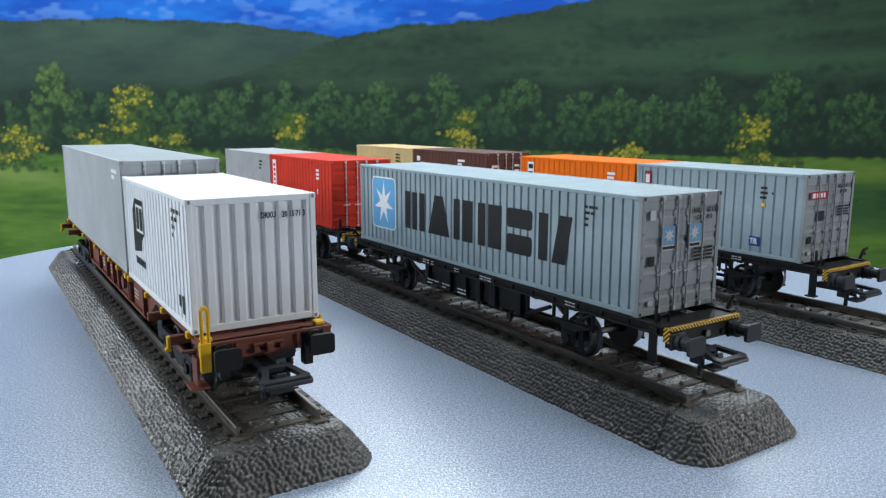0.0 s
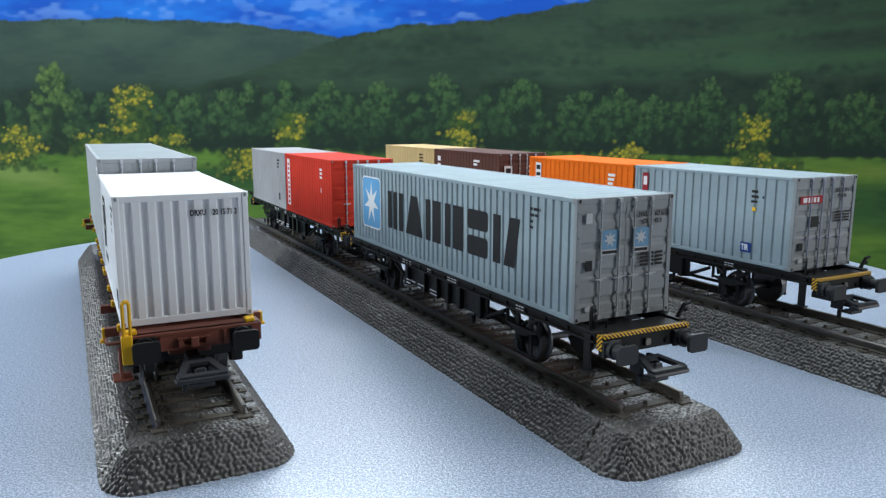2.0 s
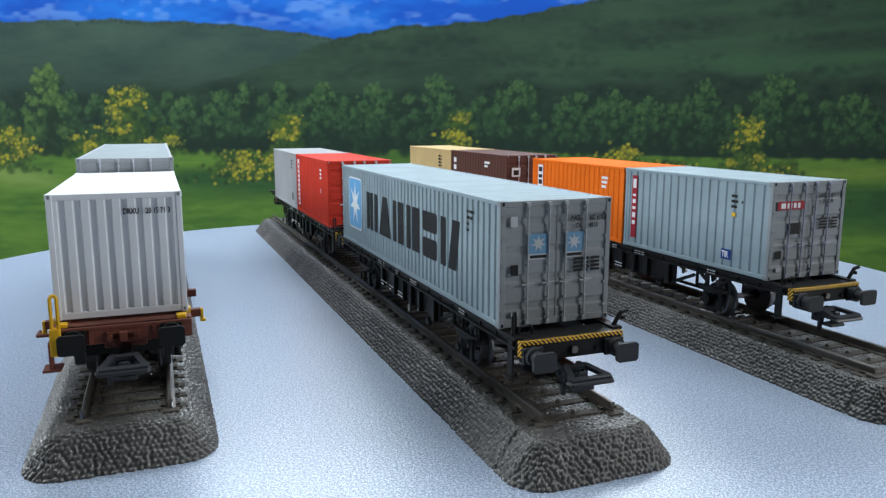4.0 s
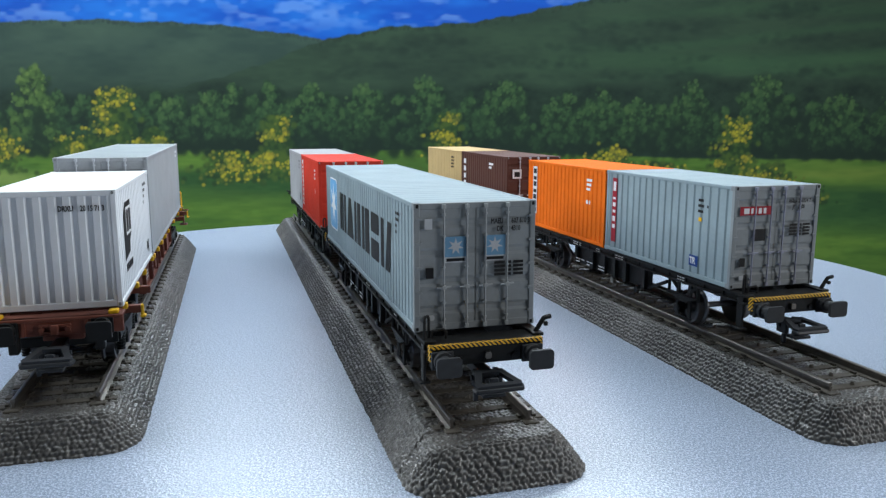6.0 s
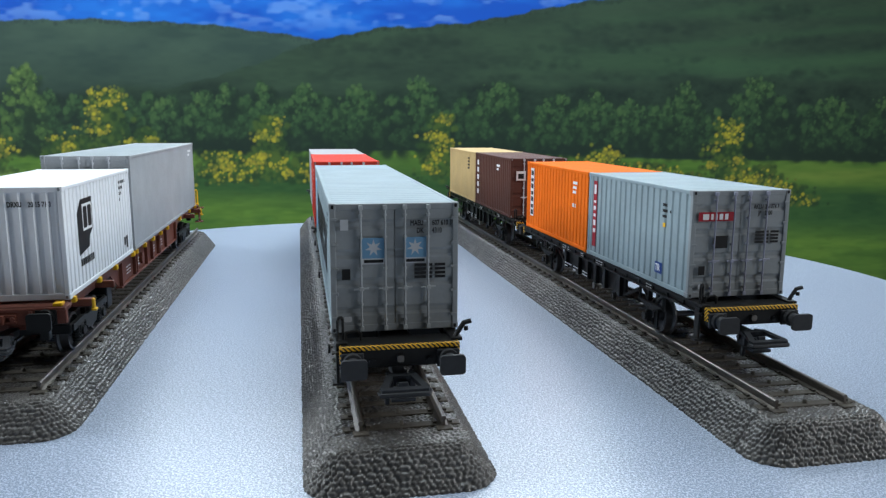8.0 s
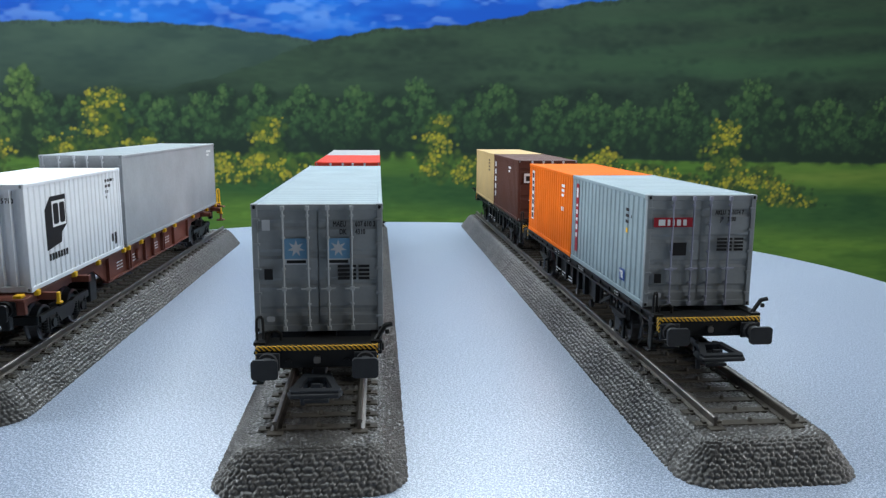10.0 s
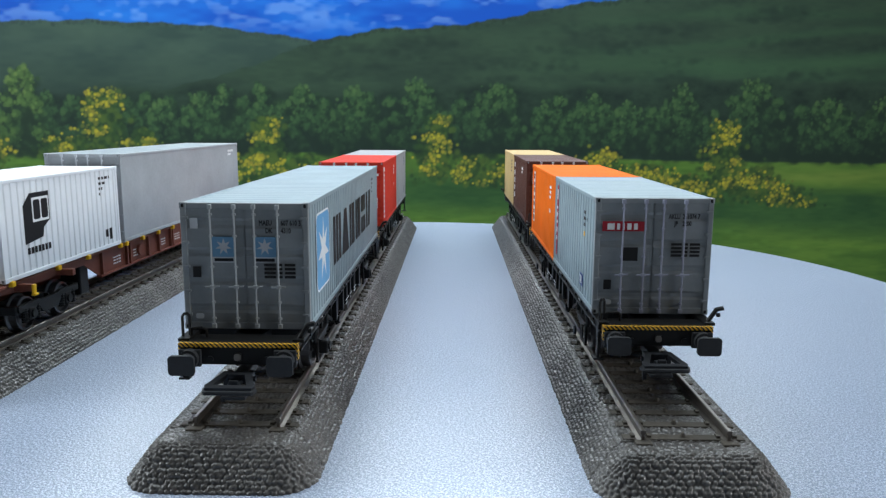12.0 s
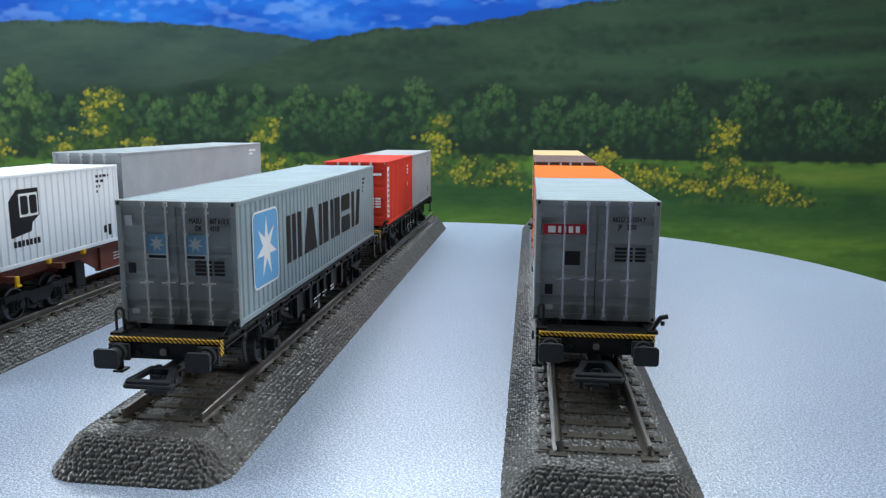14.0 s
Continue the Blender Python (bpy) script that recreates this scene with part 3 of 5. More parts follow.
def track(line, y0, y1, seed, r0, r1, aside):
    ob = thing("model_track", "straight model track with dark steel rails on dark grey moulded ballast", "track", "tracks on the turntable")
    roadbed(y0, y1, (r0 + 0.0004, r1 - 0.0004), ob, seed, aside)
    for x in (-0.00885, 0.00885):
        m = (r0 + r1) / 2
        rail_profile(r0, m - 0.0001, x, ob)
        rail_profile(m + 0.0001, r1, x, ob)
        for ye, sg in ((r0, -1), (r1, 1)):
            bm = box(bmesh.new(), (x - 0.0017, ye - 0.0012 + sg * 0.0006, 0.0070), (x + 0.0017, ye + 0.0012 + sg * 0.0006, 0.0084), 0.0002)
            part("rail_joiner", bm, SLEEPER, ob)
    n = int((r1 - r0) / 0.0066)
    for i in range(n):
        s = new("sleeper", SLEEPER_MESH)
        s.location = (0, r0 + 0.0022 + (r1 - r0 - 0.0044) * i / (n - 1), 0)
        s.parent = ob
    ride(ob, line)


track(LINE_MIDDLE, -0.0252, 0.357, 3, -0.0112, 0.350, -0.0011)
track(LINE_RIGHT, -0.0445, 0.348, 11, -0.0325, 0.341, -0.0001)
track(LINE_LEFT, -0.0231, 0.258, 23, -0.0112, 0.251, -0.0012)

# ---- containers ----


def corrugated(y0, y1, z0, z1, out, back, pitch, depth, flat=0.62):
    """A pressed sheet along y facing +x: flats at out, grooves depth deep, with a plain back."""
    n = max(1, round((y1 - y0) / pitch))
    p = (y1 - y0) / n
    line = [(y0, out)]
    for i in range(n):
        c = y0 + p * i
        line += [(c + p * flat / 2, out), (c + p * (flat / 2 + 0.1), out - depth), (c + p * (0.9 - flat / 2), out - depth), (c + p * (1 - flat / 2), out)]
    line.append((y1, out))
    bm = bmesh.new()
    rows = [[bm.verts.new((x, y, z)) for z in (z0, z1)] for y, x in line]
    for (a, b), (c, d) in zip(rows, rows[1:]):
        bm.faces.new((a, c, d, b))
    q = [bm.verts.new(v) for v in ((back, y0, z0), (back, y0, z1), (back, y1, z0), (back, y1, z1))]
    bm.faces.new((q[2], q[0], q[1], q[3]))
    return bm


def turn(bm, m):
    bmesh.ops.transform(bm, matrix=m, verts=bm.verts)
    return bm


def door_end(ob, h, skin, bars, panels=4):
    """Two doors with pressed panels, hinges, four locking bars and their handles, on the end at y = 0."""
    w, f = WIDTH / 2, 0.0011
    for side in (-1, 1):
        x0, x1 = (-w + f, -0.0001) if side < 0 else (0.0001, w - f)
        sheet = corrugated(0.0016, h - 0.0014, -x1, -x0, -0.00022, -0.0012, (h - 0.003) / panels, 0.00028, 0.66)
        bm = turn(sheet, Matrix(((0, 0, -1, 0), (-1, 0, 0, 0), (0, 1, 0, 0), (0, 0, 0, 1))))
        door = part("door", bm, skin, ob)
        for q in ((0.43, 0.84) if side < 0 else (0.16, 0.56)):
            x = x0 + (x1 - x0) * q
            bar = rod(bmesh.new(), (x, -0.00030, 0.0009), (x, -0.00030, h - 0.0008), 0.00022, 8)
            for z in (0.0026, h * 0.22, h * 0.5, h * 0.74, h - 0.0026):
                box(bar, (x - 0.00042, -0.0004, z - 0.00025), (x + 0.00042, 0.0003, z + 0.00025), 0.0001)
            for z in (0.0009, h - 0.0009):
                box(bar, (x - 0.00045, -0.0006, z - 0.0005), (x + 0.00045, 0.0001, z + 0.0005), 0.0001)
            part("locking_bar", bar, bars, door)
            hd = rod(bmesh.new(), (x - 0.0016, -0.0006, h * 0.345), (x + 0.0016, -0.0006, h * 0.345 + 0.0002), 0.0002, 6)
            box(hd, (x - 0.0005, -0.0008, h * 0.345 - 0.0004), (x + 0.0005, 0, h * 0.345 + 0.0004), 0.0001)
            part("handle", hd, bars, door)
        for k in range(5):
            z = h * (0.12 + 0.19 * k)
            xx = -w + 0.0010 if side < 0 else w - 0.0010
            part("hinge", box(bmesh.new(), (xx - 0.0007, -0.0002, z - 0.0003), (xx + 0.0007, 0.0006, z + 0.0003), 0.0001), skin, door)


def container(label, length, h, skin, roof, end, bars, pitch, depth=0.0004, doors=True, end_pitch=0.0033, ribbed_roof=True, group="containers on the wagons"):
    ob = thing("shipping_container", label, "container", group)
    w, f = WIDTH / 2, 0.0013
    for side in (1, -1):
        if depth:
            bm = corrugated(f, length - f, 0.0013, h - 0.0010, w - 0.0002, w - 0.0012, pitch, depth)
        else:
            bm = box(bmesh.new(), (w - 0.0012, f, 0.0012), (w - 0.0002, length - f, h - 0.0009))
        part("side_wall", bm if side > 0 else turn(bm, pose(0, length, 0, 0, 0, 180)), skin, ob)
        x = side * (w - 0.0005)
        part("top_rail", box(bmesh.new(), (x - 0.0005, f, h - 0.0011), (x + 0.0005, length - f, h - 0.0001), 0.0002), skin, ob)
        part("bottom_rail", box(bmesh.new(), (x - 0.0005, f, 0.0001), (x + 0.0005, length - f, 0.0014), 0.0002), skin, ob)
    # roof with shallow pressed ribs across
    bm = turn(corrugated(0.0010, length - 0.0010, -w + 0.001, w - 0.001, h - 0.0002, h - 0.0008, 0.0046, 0.00010 if ribbed_roof else 0.00003, 0.5), pose(0, 0, 0, 0, -90, 0))
    part("roof", bm, roof, ob)
    part("underframe", box(bmesh.new(), (-w + 0.001, 0.001, 0.0002), (w - 0.001, length - 0.001, 0.0011)), end, ob)
    for yy in (0.0, length):
        s = 1 if yy == 0 else -1
        for sx in (-1, 1):
            x = sx * (w - f / 2)
            part("corner_post", box(bmesh.new(), (x - f / 2, yy, 0.0008), (x + f / 2, yy + s * f, h - 0.0008), 0.00018), end if yy == 0 else skin, ob)
            for z in (0.0, h):
                t = 1 if z == 0 else -1
                bm = box(bmesh.new(), (x - 0.00075 + 0.00002 * sx, yy - s * 0.00006, z), (x + 0.00075 + 0.00002 * sx, yy + s * 0.0019, z + t * 0.0014), 0.0002)
                fit = part("corner_fitting", bm, end if yy == 0 else skin, ob)
                # no opening is cut: a thin dark plate paints the shade inside it
                hole_shade = rounded(x - 0.0003, z + t * 0.0007 - 0.00042, 0.0006, 0.00084, 0.00028, 3)
                if yy == 0:
                    part("hole_shade", slab(bmesh.new(), hole_shade, 0.00006, Matrix.Translation((0, -0.00007, 0)) @ pose(0, 0, 0, 90)), INK if end is GREY_DOOR else GREY_DOOR, fit)
        part("header", box(bmesh.new(), (-w + f, yy + s * 0.0001, h - 0.0015), (w - f, yy + s * 0.0012, h - 0.0001), 0.0002), end if yy == 0 else skin, ob)
        part("threshold", box(bmesh.new(), (-w + f, yy + s * 0.0001, 0.0001), (w - f, yy + s * 0.0012, 0.0017), 0.0002), end if yy == 0 else skin, ob)
    if doors:
        door_end(ob, h, end, bars)
    else:
        part("front_wall", turn(corrugated(-w + f, w - f, 0.0015, h - 0.0014, -0.0002, -0.0014, end_pitch, 0.0009, 0.46), pose(0, 0, 0, 0, 0, -90)), end, ob)
    part("rear_wall", box(bmesh.new(), (-w + f, length - 0.0012, 0.0015), (w - f, length - 0.0003, h - 0.0013)), skin, ob)
    return ob


def bars_of(bm, x, y, widths, h, gap, m, depth=0.00003):
    """A line of writing too small to read: plain bars."""
    for w in widths:
        slab(bm, oblong(x, y, w, h), depth, m)
        x += w + gap
    return bm


SIDE = WIDTH / 2 - 0.0002


def long_container():
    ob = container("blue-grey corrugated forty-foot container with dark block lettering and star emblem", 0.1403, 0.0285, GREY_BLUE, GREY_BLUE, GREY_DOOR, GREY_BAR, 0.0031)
    for place in (lambda u, v: on_left(0.1403 - u, v, SIDE), lambda u, v: on_right(u, v, SIDE)):
        bm = slab(bmesh.new(), rounded(0, 0, 0.0175, 0.0188, 0.0022), 0.00004, place(0.0095, 0.0060))
        badge = part("emblem", bm, PRINT_WHITE, ob, "light blue square emblem with a white star")
        part("field", slab(bmesh.new(), rounded(0.0005, 0.0005, 0.0165, 0.0178, 0.0018), 0.00008, place(0.0095, 0.0060)), PRINT_BLUE, badge)
        part("star", slab(bmesh.new(), star(0.0088, 0.0094, 0.0070, 7, 0.36, 1.12), 0.00012, place(0.0095, 0.0060)), PRINT_WHITE, badge)
        x, tall = 0.0335, 0.0128
        for w, bars in ((0.0132, ((0, 0.25), (0.36, 0.60), (0.71, 0.96))), (0.0132, None), (0.0112, ((0, 0.30), (0.42, 0.92))), (0.0122, ((0, 0.30), (0.42, 0.94))), (0.0120, ((0, 0.92),)), (0.0136, ((0, 0.27),))):
            bm, at = bmesh.new(), place(x, 0.0083)
            if bars is None:
                slab(bm, [(0, 0), (w * 0.96, 0), (w * 0.66, tall), (w * 0.30, tall)], 0.00005, at)
            elif len(bars) == 1 and bars[0][1] > 0.5:
                slab(bm, rounded(0, 0, w * 0.92, tall * 0.43, 0.0010), 0.00005, at)
                slab(bm, rounded(0, tall * 0.57, w * 0.92, tall * 0.43, 0.0010), 0.00005, at)
            else:
                for u0, u1 in bars:
                    slab(bm, oblong(w * u0, 0, w * (u1 - u0), tall), 0.00005, at)
            if len(bars or ()) == 1 and bars[0][1] < 0.5:
                slab(bm, [(w * 0.40, 0), (w * 0.78, 0), (w * 0.95, tall), (w * 0.60, tall)], 0.00005, at)
            part("printed_block", bm, INK, ob, "dark printed block")
            x += w + 0.0018
        bm = bmesh.new()
        for k, ws in enumerate(((0.0016, 0.003, 0.0006), (0.0026, 0.0016), (0.002,), (0.002,))):
            bars_of(bm, 0, -0.0015 * k, [0.7 * q for q in ws], 0.0007, 0.0004, place(0.1215, 0.0240))
        part("code_print", bm, INK, ob)
    for x in (-0.0072, 0.0019):
        part("sticker", slab(bmesh.new(), oblong(x, 0, 0.0050, 0.0058), 0.00005, on_end(0, 0.0152) @ Matrix.Translation((0, 0, -0.00005))), DULL_WHITE, ob, "white sticker with blue star field")
        part("sticker_field", slab(bmesh.new(), oblong(x, 0.0013, 0.0050, 0.0045), 0.00008, on_end(0, 0.0152) @ Matrix.Translation((0, 0, -0.00005))), DULL_BLUE, ob)
        part("sticker_star", slab(bmesh.new(), star(x + 0.0025, 0.0036, 0.0019), 0.00012, on_end(0, 0.0152) @ Matrix.Translation((0, 0, -0.00005))), DULL_WHITE, ob)
        part("sticker_line", bars_of(bmesh.new(), x + 0.0004, 0.0003, (0.0042,), 0.0007, 0.0, on_end(0, 0.0152) @ Matrix.Translation((0, 0, -0.00005)), 0.00008), INK, ob)
    return finish_end(ob, 0.0285, ("MAEU", "607 610 3"), ("DK", "4310"), True)


def finish_end(ob, h, row1, row2, stamp):
    """Codes and data panels on a door end."""
    for k, (a, b) in enumerate((row1, row2)):
        z = h - 0.0049 - 0.0017 * k
        lettering("code", a, 0.0016, INK, ob, on_end(0.0033 + 0.0014 * k, z) @ Matrix.Translation((0, 0, 0.0003)))
        lettering("code", b, 0.0016, INK, ob, on_end(0.0081 if stamp else 0.0066, z) @ Matrix.Translation((0, 0, 0.0003)))
    bm = bmesh.new()
    for k in range(4):
        bars_of(bm, 0.0042, -0.0009 * k, (0.0026, 0.0009, 0.0024), 0.0006, 0.0005, on_end(0, h * 0.51 if stamp else h * 0.60) @ Matrix.Translation((0, 0, 0.0003)))
    part("data_panel", bm, INK, ob)
    m = on_end(-0.0118, 0) @ Matrix.Translation((0, 0, 0.0003))
    if stamp:
        part("data_plate", slab(bmesh.new(), oblong(0, h * 0.80, 0.0017, 0.0023), 0.00004, m), DULL_WHITE, ob, "small white plate")
    part("data_plate", slab(bmesh.new(), oblong(0.0002, h * (0.42 if stamp else 0.22), 0.0018, 0.0024), 0.00004, m), INK, ob, "small dark plate")
    part("data_plate", slab(bmesh.new(), rounded(0.0004, h * 0.09, 0.0018, 0.0012, 0.0004, 3), 0.00004, m), DULL_WHITE, ob, "small white plate")
    return ob


def short_grey():
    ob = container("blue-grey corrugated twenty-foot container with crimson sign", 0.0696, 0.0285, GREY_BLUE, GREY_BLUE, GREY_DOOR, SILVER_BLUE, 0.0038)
    m = on_end(-0.0122, 0) @ Matrix.Translation((0, 0, 0.0003))
    part("sign", slab(bmesh.new(), oblong(-0.0002, 0.0205, 0.0100, 0.0024), 0.00006, m), PRINT_RED, ob, "crimson sign with white marks")
    part("sign_print", bars_of(bmesh.new(), 0.0010, 0.0209, (0.0017, 0.0007, 0.0005, 0.0010, 0.0009), 0.0015, 0.0006, m, 0.0001), PRINT_WHITE, ob)
    part("placard", slab(bmesh.new(), oblong(0.0050, 0.0133, 0.0035, 0.0033), 0.00006, m), INK, ob, "black square placard")
    for place in (lambda u, v: on_left(0.0696 - u, v, SIDE), lambda u, v: on_right(u, v, SIDE)):
        part("sign", slab(bmesh.new(), oblong(0.0040, 0.0035, 0.0030, 0.0225), 0.00005, place(0, 0)), PRINT_RED, ob, "tall crimson strip with white marks")
        bm = bmesh.new()
        for z, hh in ((0.0215, 0.0032), (0.0185, 0.0008), (0.0160, 0.0014), (0.0138, 0.0010), (0.0108, 0.0018), (0.0083, 0.0014)):
            slab(bm, oblong(0.0046, z, 0.0018, hh), 0.00009, place(0, 0))
        part("sign_print", bm, PRINT_WHITE, ob)
        part("plate", slab(bmesh.new(), oblong(0.0505, 0.0035, 0.0042, 0.0032), 0.00005, place(0, 0)), PRINT_NAVY, ob, "navy plate with white letters")
        lettering("plate_letters", "TIR", 0.0027, PRINT_WHITE, ob, place(0.0509, 0.0042) @ Matrix.Translation((0, 0, 0.0001)))
        bm = bmesh.new()
        for k, ws in enumerate(((0.0030,), (0.0034, 0.0008), (0.003,))):
            bars_of(bm, 0, -0.0016 * k, [0.8 * q for q in ws], 0.0008, 0.0014, place(0.0535, 0.0228))
        part("code_print", bm, INK, ob)
        part("code_print", slab(bmesh.new(), oblong(0.0540, 0.0170, 0.0014, 0.0012), 0.00004, place(0, 0)), YELLOW, ob)
    return finish_end(ob, 0.0285, ("AKLU", "261074 7"), ("JP", "2200"), False)


def orange_container():
    ob = container("orange corrugated twenty-foot container with white strip of dark marks", 0.0696, 0.0285, ORANGE, ORANGE, ORANGE, SILVER, 0.0034, 0.0003)
    for place in (lambda u, v: on_left(0.0696 - u, v, SIDE), lambda u, v: on_right(u, v, SIDE)):
        part("sign", slab(bmesh.new(), oblong(0.0050, 0.0055, 0.0042, 0.0205), 0.00005, place(0, 0)), PRINT_WHITE, ob, "tall white strip with dark marks")
        bm = bmesh.new()
        for k in range(7):
            slab(bm, oblong(0.0056, 0.0062 + 0.0028 * k, 0.0030, 0.0015 if k % 2 else 0.0020), 0.00009, place(0, 0))
        part("sign_print", bm, INK, ob)
        bm = bmesh.new()
        for k in range(3):
            bars_of(bm, 0, -0.0017 * k, (0.0042 - 0.0006 * k,), 0.0010, 0.0004, place(0.0550, 0.0232))
        bars_of(bm, 0, -0.0085, (0.0014, 0.0008), 0.0014, 0.0010, place(0.0550, 0.0232))
        part("code_print", bm, PRINT_WHITE, ob)
    return ob


def red_container():
    ob = container("red corrugated twenty-foot container with white strip and silver locking bars", 0.0696, 0.0285, RED, RED, RED, SILVER, 0.0034, 0.0003)
    for place in (lambda u, v: on_left(0.0696 - u, v, SIDE), lambda u, v: on_right(u, v, SIDE)):
        part("sign", slab(bmesh.new(), oblong(0.0030, 0.0035, 0.0042, 0.0225), 0.00005, place(0, 0)), PRINT_WHITE, ob, "tall white strip with red marks")
        bm = bmesh.new()
        for k in range(9):
            slab(bm, oblong(0.0040, 0.0045 + 0.0023 * k, 0.0022, 0.0013), 0.00009, place(0, 0))
        part("sign_print", bm, RED, ob)
        bm = bmesh.new()
        for k in range(3):
            bars_of(bm, 0, -0.0017 * k, (0.0030,), 0.0010, 0.0004, place(0.0540, 0.0232))
        bars_of(bm, 0, -0.0095, (0.0008,), 0.0020, 0.0010, place(0.0550, 0.0232))
        part("code_print", bm, PRINT_WHITE, ob)
    bm = bmesh.new()
    for k in range(4):
        bars_of(bm, 0.0042, -0.0012 * k, (0.0022, 0.0018, 0.0024), 0.0007, 0.0005, on_end(0, 0.0120) @ Matrix.Translation((0, 0, 0.0003)))
    bars_of(bm, 0.0036, 0.0105, (0.0034, 0.0044), 0.0010, 0.0006, on_end(0, 0.0120) @ Matrix.Translation((0, 0, 0.0003)))
    part("data_panel", bm, PRINT_WHITE, ob)
    return ob


def plain_grey():
    ob = container("plain warm grey twenty-foot container", 0.0696, 0.0285, GREY_WARM, GREY_WARM, GREY_WARM, SILVER, 0.0034, 0.00022)
    for place in (lambda u, v: on_left(0.0696 - u, v, SIDE), lambda u, v: on_right(u, v, SIDE)):
        bm = bmesh.new()
        for k in range(3):
            bars_of(bm, 0, -0.0017 * k, (0.0044 - 0.0008 * k,), 0.0009, 0.0004, place(0.0545, 0.0238))
        slab(bm, oblong(0.0560, 0.0040, 0.0026, 0.0036), 0.00004, place(0, 0))
        part("code_print", bm, INK, ob)
    return ob


def brown_container():
    ob = container("dark brown twenty-foot container with white marks and silver locking bars", 0.0696, 0.0285, BROWN, BROWN, BROWN, SILVER, 0.0034, 0.00025)
    for place in (lambda u, v: on_left(0.0696 - u, v, SIDE), lambda u, v: on_right(u, v, SIDE)):
        bm = bmesh.new()
        for k in range(5):
            slab(bm, oblong(0.0035, 0.0060 + 0.0040 * k, 0.0034, 0.0026), 0.00005, place(0, 0))
        for k in range(2):
            bars_of(bm, 0, -0.0018 * k, (0.0062 - 0.0024 * k,), 0.0011, 0.0004, place(0.0440, 0.0232))
        part("sign_print", bm, PRINT_WHITE, ob)
    m = on_end(-0.0118, 0) @ Matrix.Translation((0, 0, 0.0003))
    part("placard", slab(bmesh.new(), oblong(0.0005, 0.0180, 0.0046, 0.0044), 0.00005, m), PRINT_WHITE, ob, "white placard with dark square")
    part("placard_mark", slab(bmesh.new(), oblong(0.0014, 0.0188, 0.0028, 0.0024), 0.00009, m), INK, ob)
    bm = bmesh.new()
    for k in range(6):
        bars_of(bm, 0.0150, 0.0215 - 0.0026 * k, (0.0030, 0.0022), 0.0010, 0.0007, m)
    part("data_panel", bm, PRINT_WHITE, ob)
    return ob


def beige_container():
    ob = container("sand-beige twenty-foot container with small dark marks", 0.0696, 0.0285, BEIGE, BEIGE, BEIGE, SILVER, 0.0034, 0.0002)
    for place in (lambda u, v: on_left(0.0696 - u, v, SIDE), lambda u, v: on_right(u, v, SIDE)):
        bm = bmesh.new()
        for k in range(4):
            bars_of(bm, 0, -0.0019 * k, (0.0034, 0.0010), 0.0010, 0.0008, place(0.0500, 0.0238))
        part("code_print", bm, INK, ob)
    return ob


def white_container():
    ob = container("white corrugated twenty-foot container with black angular emblem", 0.0697, 0.0285, WHITE, WHITE, WHITE, SILVER, 0.0032, 0.00035, doors=False)
    for place in (lambda u, v: on_left(0.0697 - u, v, SIDE), lambda u, v: on_right(u, v, SIDE)):
        shape = [(0.0, 0.0), (0.0092, 0.0012), (0.0100, 0.0040), (0.0135, 0.0060), (0.0135, 0.0146), (0.0036, 0.0146), (0.0, 0.0112)]
        e = part("emblem", slab(bmesh.new(), shape, 0.00005, place(0.0112, 0.0092)), INK, ob, "black angular emblem with white marks")
        part("emblem_field", slab(bmesh.new(), oblong(0.0044, 0.0060, 0.0086, 0.0072), 0.00008, place(0.0112, 0.0092)), PRINT_WHITE, e)
        for x in (0.0050, 0.0091):
            bm = slab(bmesh.new(), rounded(x, 0.0067, 0.0034, 0.0058, 0.0007, 3), 0.00011, place(0.0112, 0.0092))
            part("emblem_block", bm, INK, e)
        part("name_print", bars_of(bmesh.new(), 0.0120, 0.0062, (0.0013,) * 7, 0.0019, 0.0005, place(0, 0)), INK, ob)
        bm = bmesh.new()
        for k, ws in enumerate(((0.0014, 0.0012, 0.002, 0.0006), (0.0016, 0.0020), (0.0008, 0.0008), (0.0008,))):
            bars_of(bm, 0, -0.0018 * k, ws, 0.0009, 0.0009, place(0.0560, 0.0245))
        slab(bm, oblong(0.0618, 0.0030, 0.0018, 0.0040), 0.00004, place(0, 0))
        slab(bm, oblong(0.0590, 0.0042, 0.0018, 0.0026), 0.00004, place(0, 0))
        part("code_print", bm, INK, ob)
    lettering("code", "DRXU", 0.0018, INK, ob, on_end(0.0014, 0.0236) @ Matrix.Translation((0, 0, 0.0001)))
    lettering("code", "20 15 71 3", 0.0018, INK, ob, on_end(0.0062, 0.0236) @ Matrix.Translation((0, 0, 0.0001)))
    return ob


def tall_grey():
    ob = container("tall smooth light grey forty-foot container with ribbed end", 0.1403, 0.0327, GREY_MID, ROOF_GREY, GREY_MID, SILVER, 0.0036, 0.0, ribbed_roof=False)
    for place in (lambda u, v: on_left(0.1403 - u, v, SIDE), lambda u, v: on_right(u, v, SIDE)):
        bm = bmesh.new()
        for k in range(2):
            bars_of(bm, 0, -0.0018 * k, (0.0090 - 0.004 * k,), 0.0011, 0.0004, place(0.1240, 0.0285))
        part("code_print", bm, PRINT_WHITE, ob)
    return ob


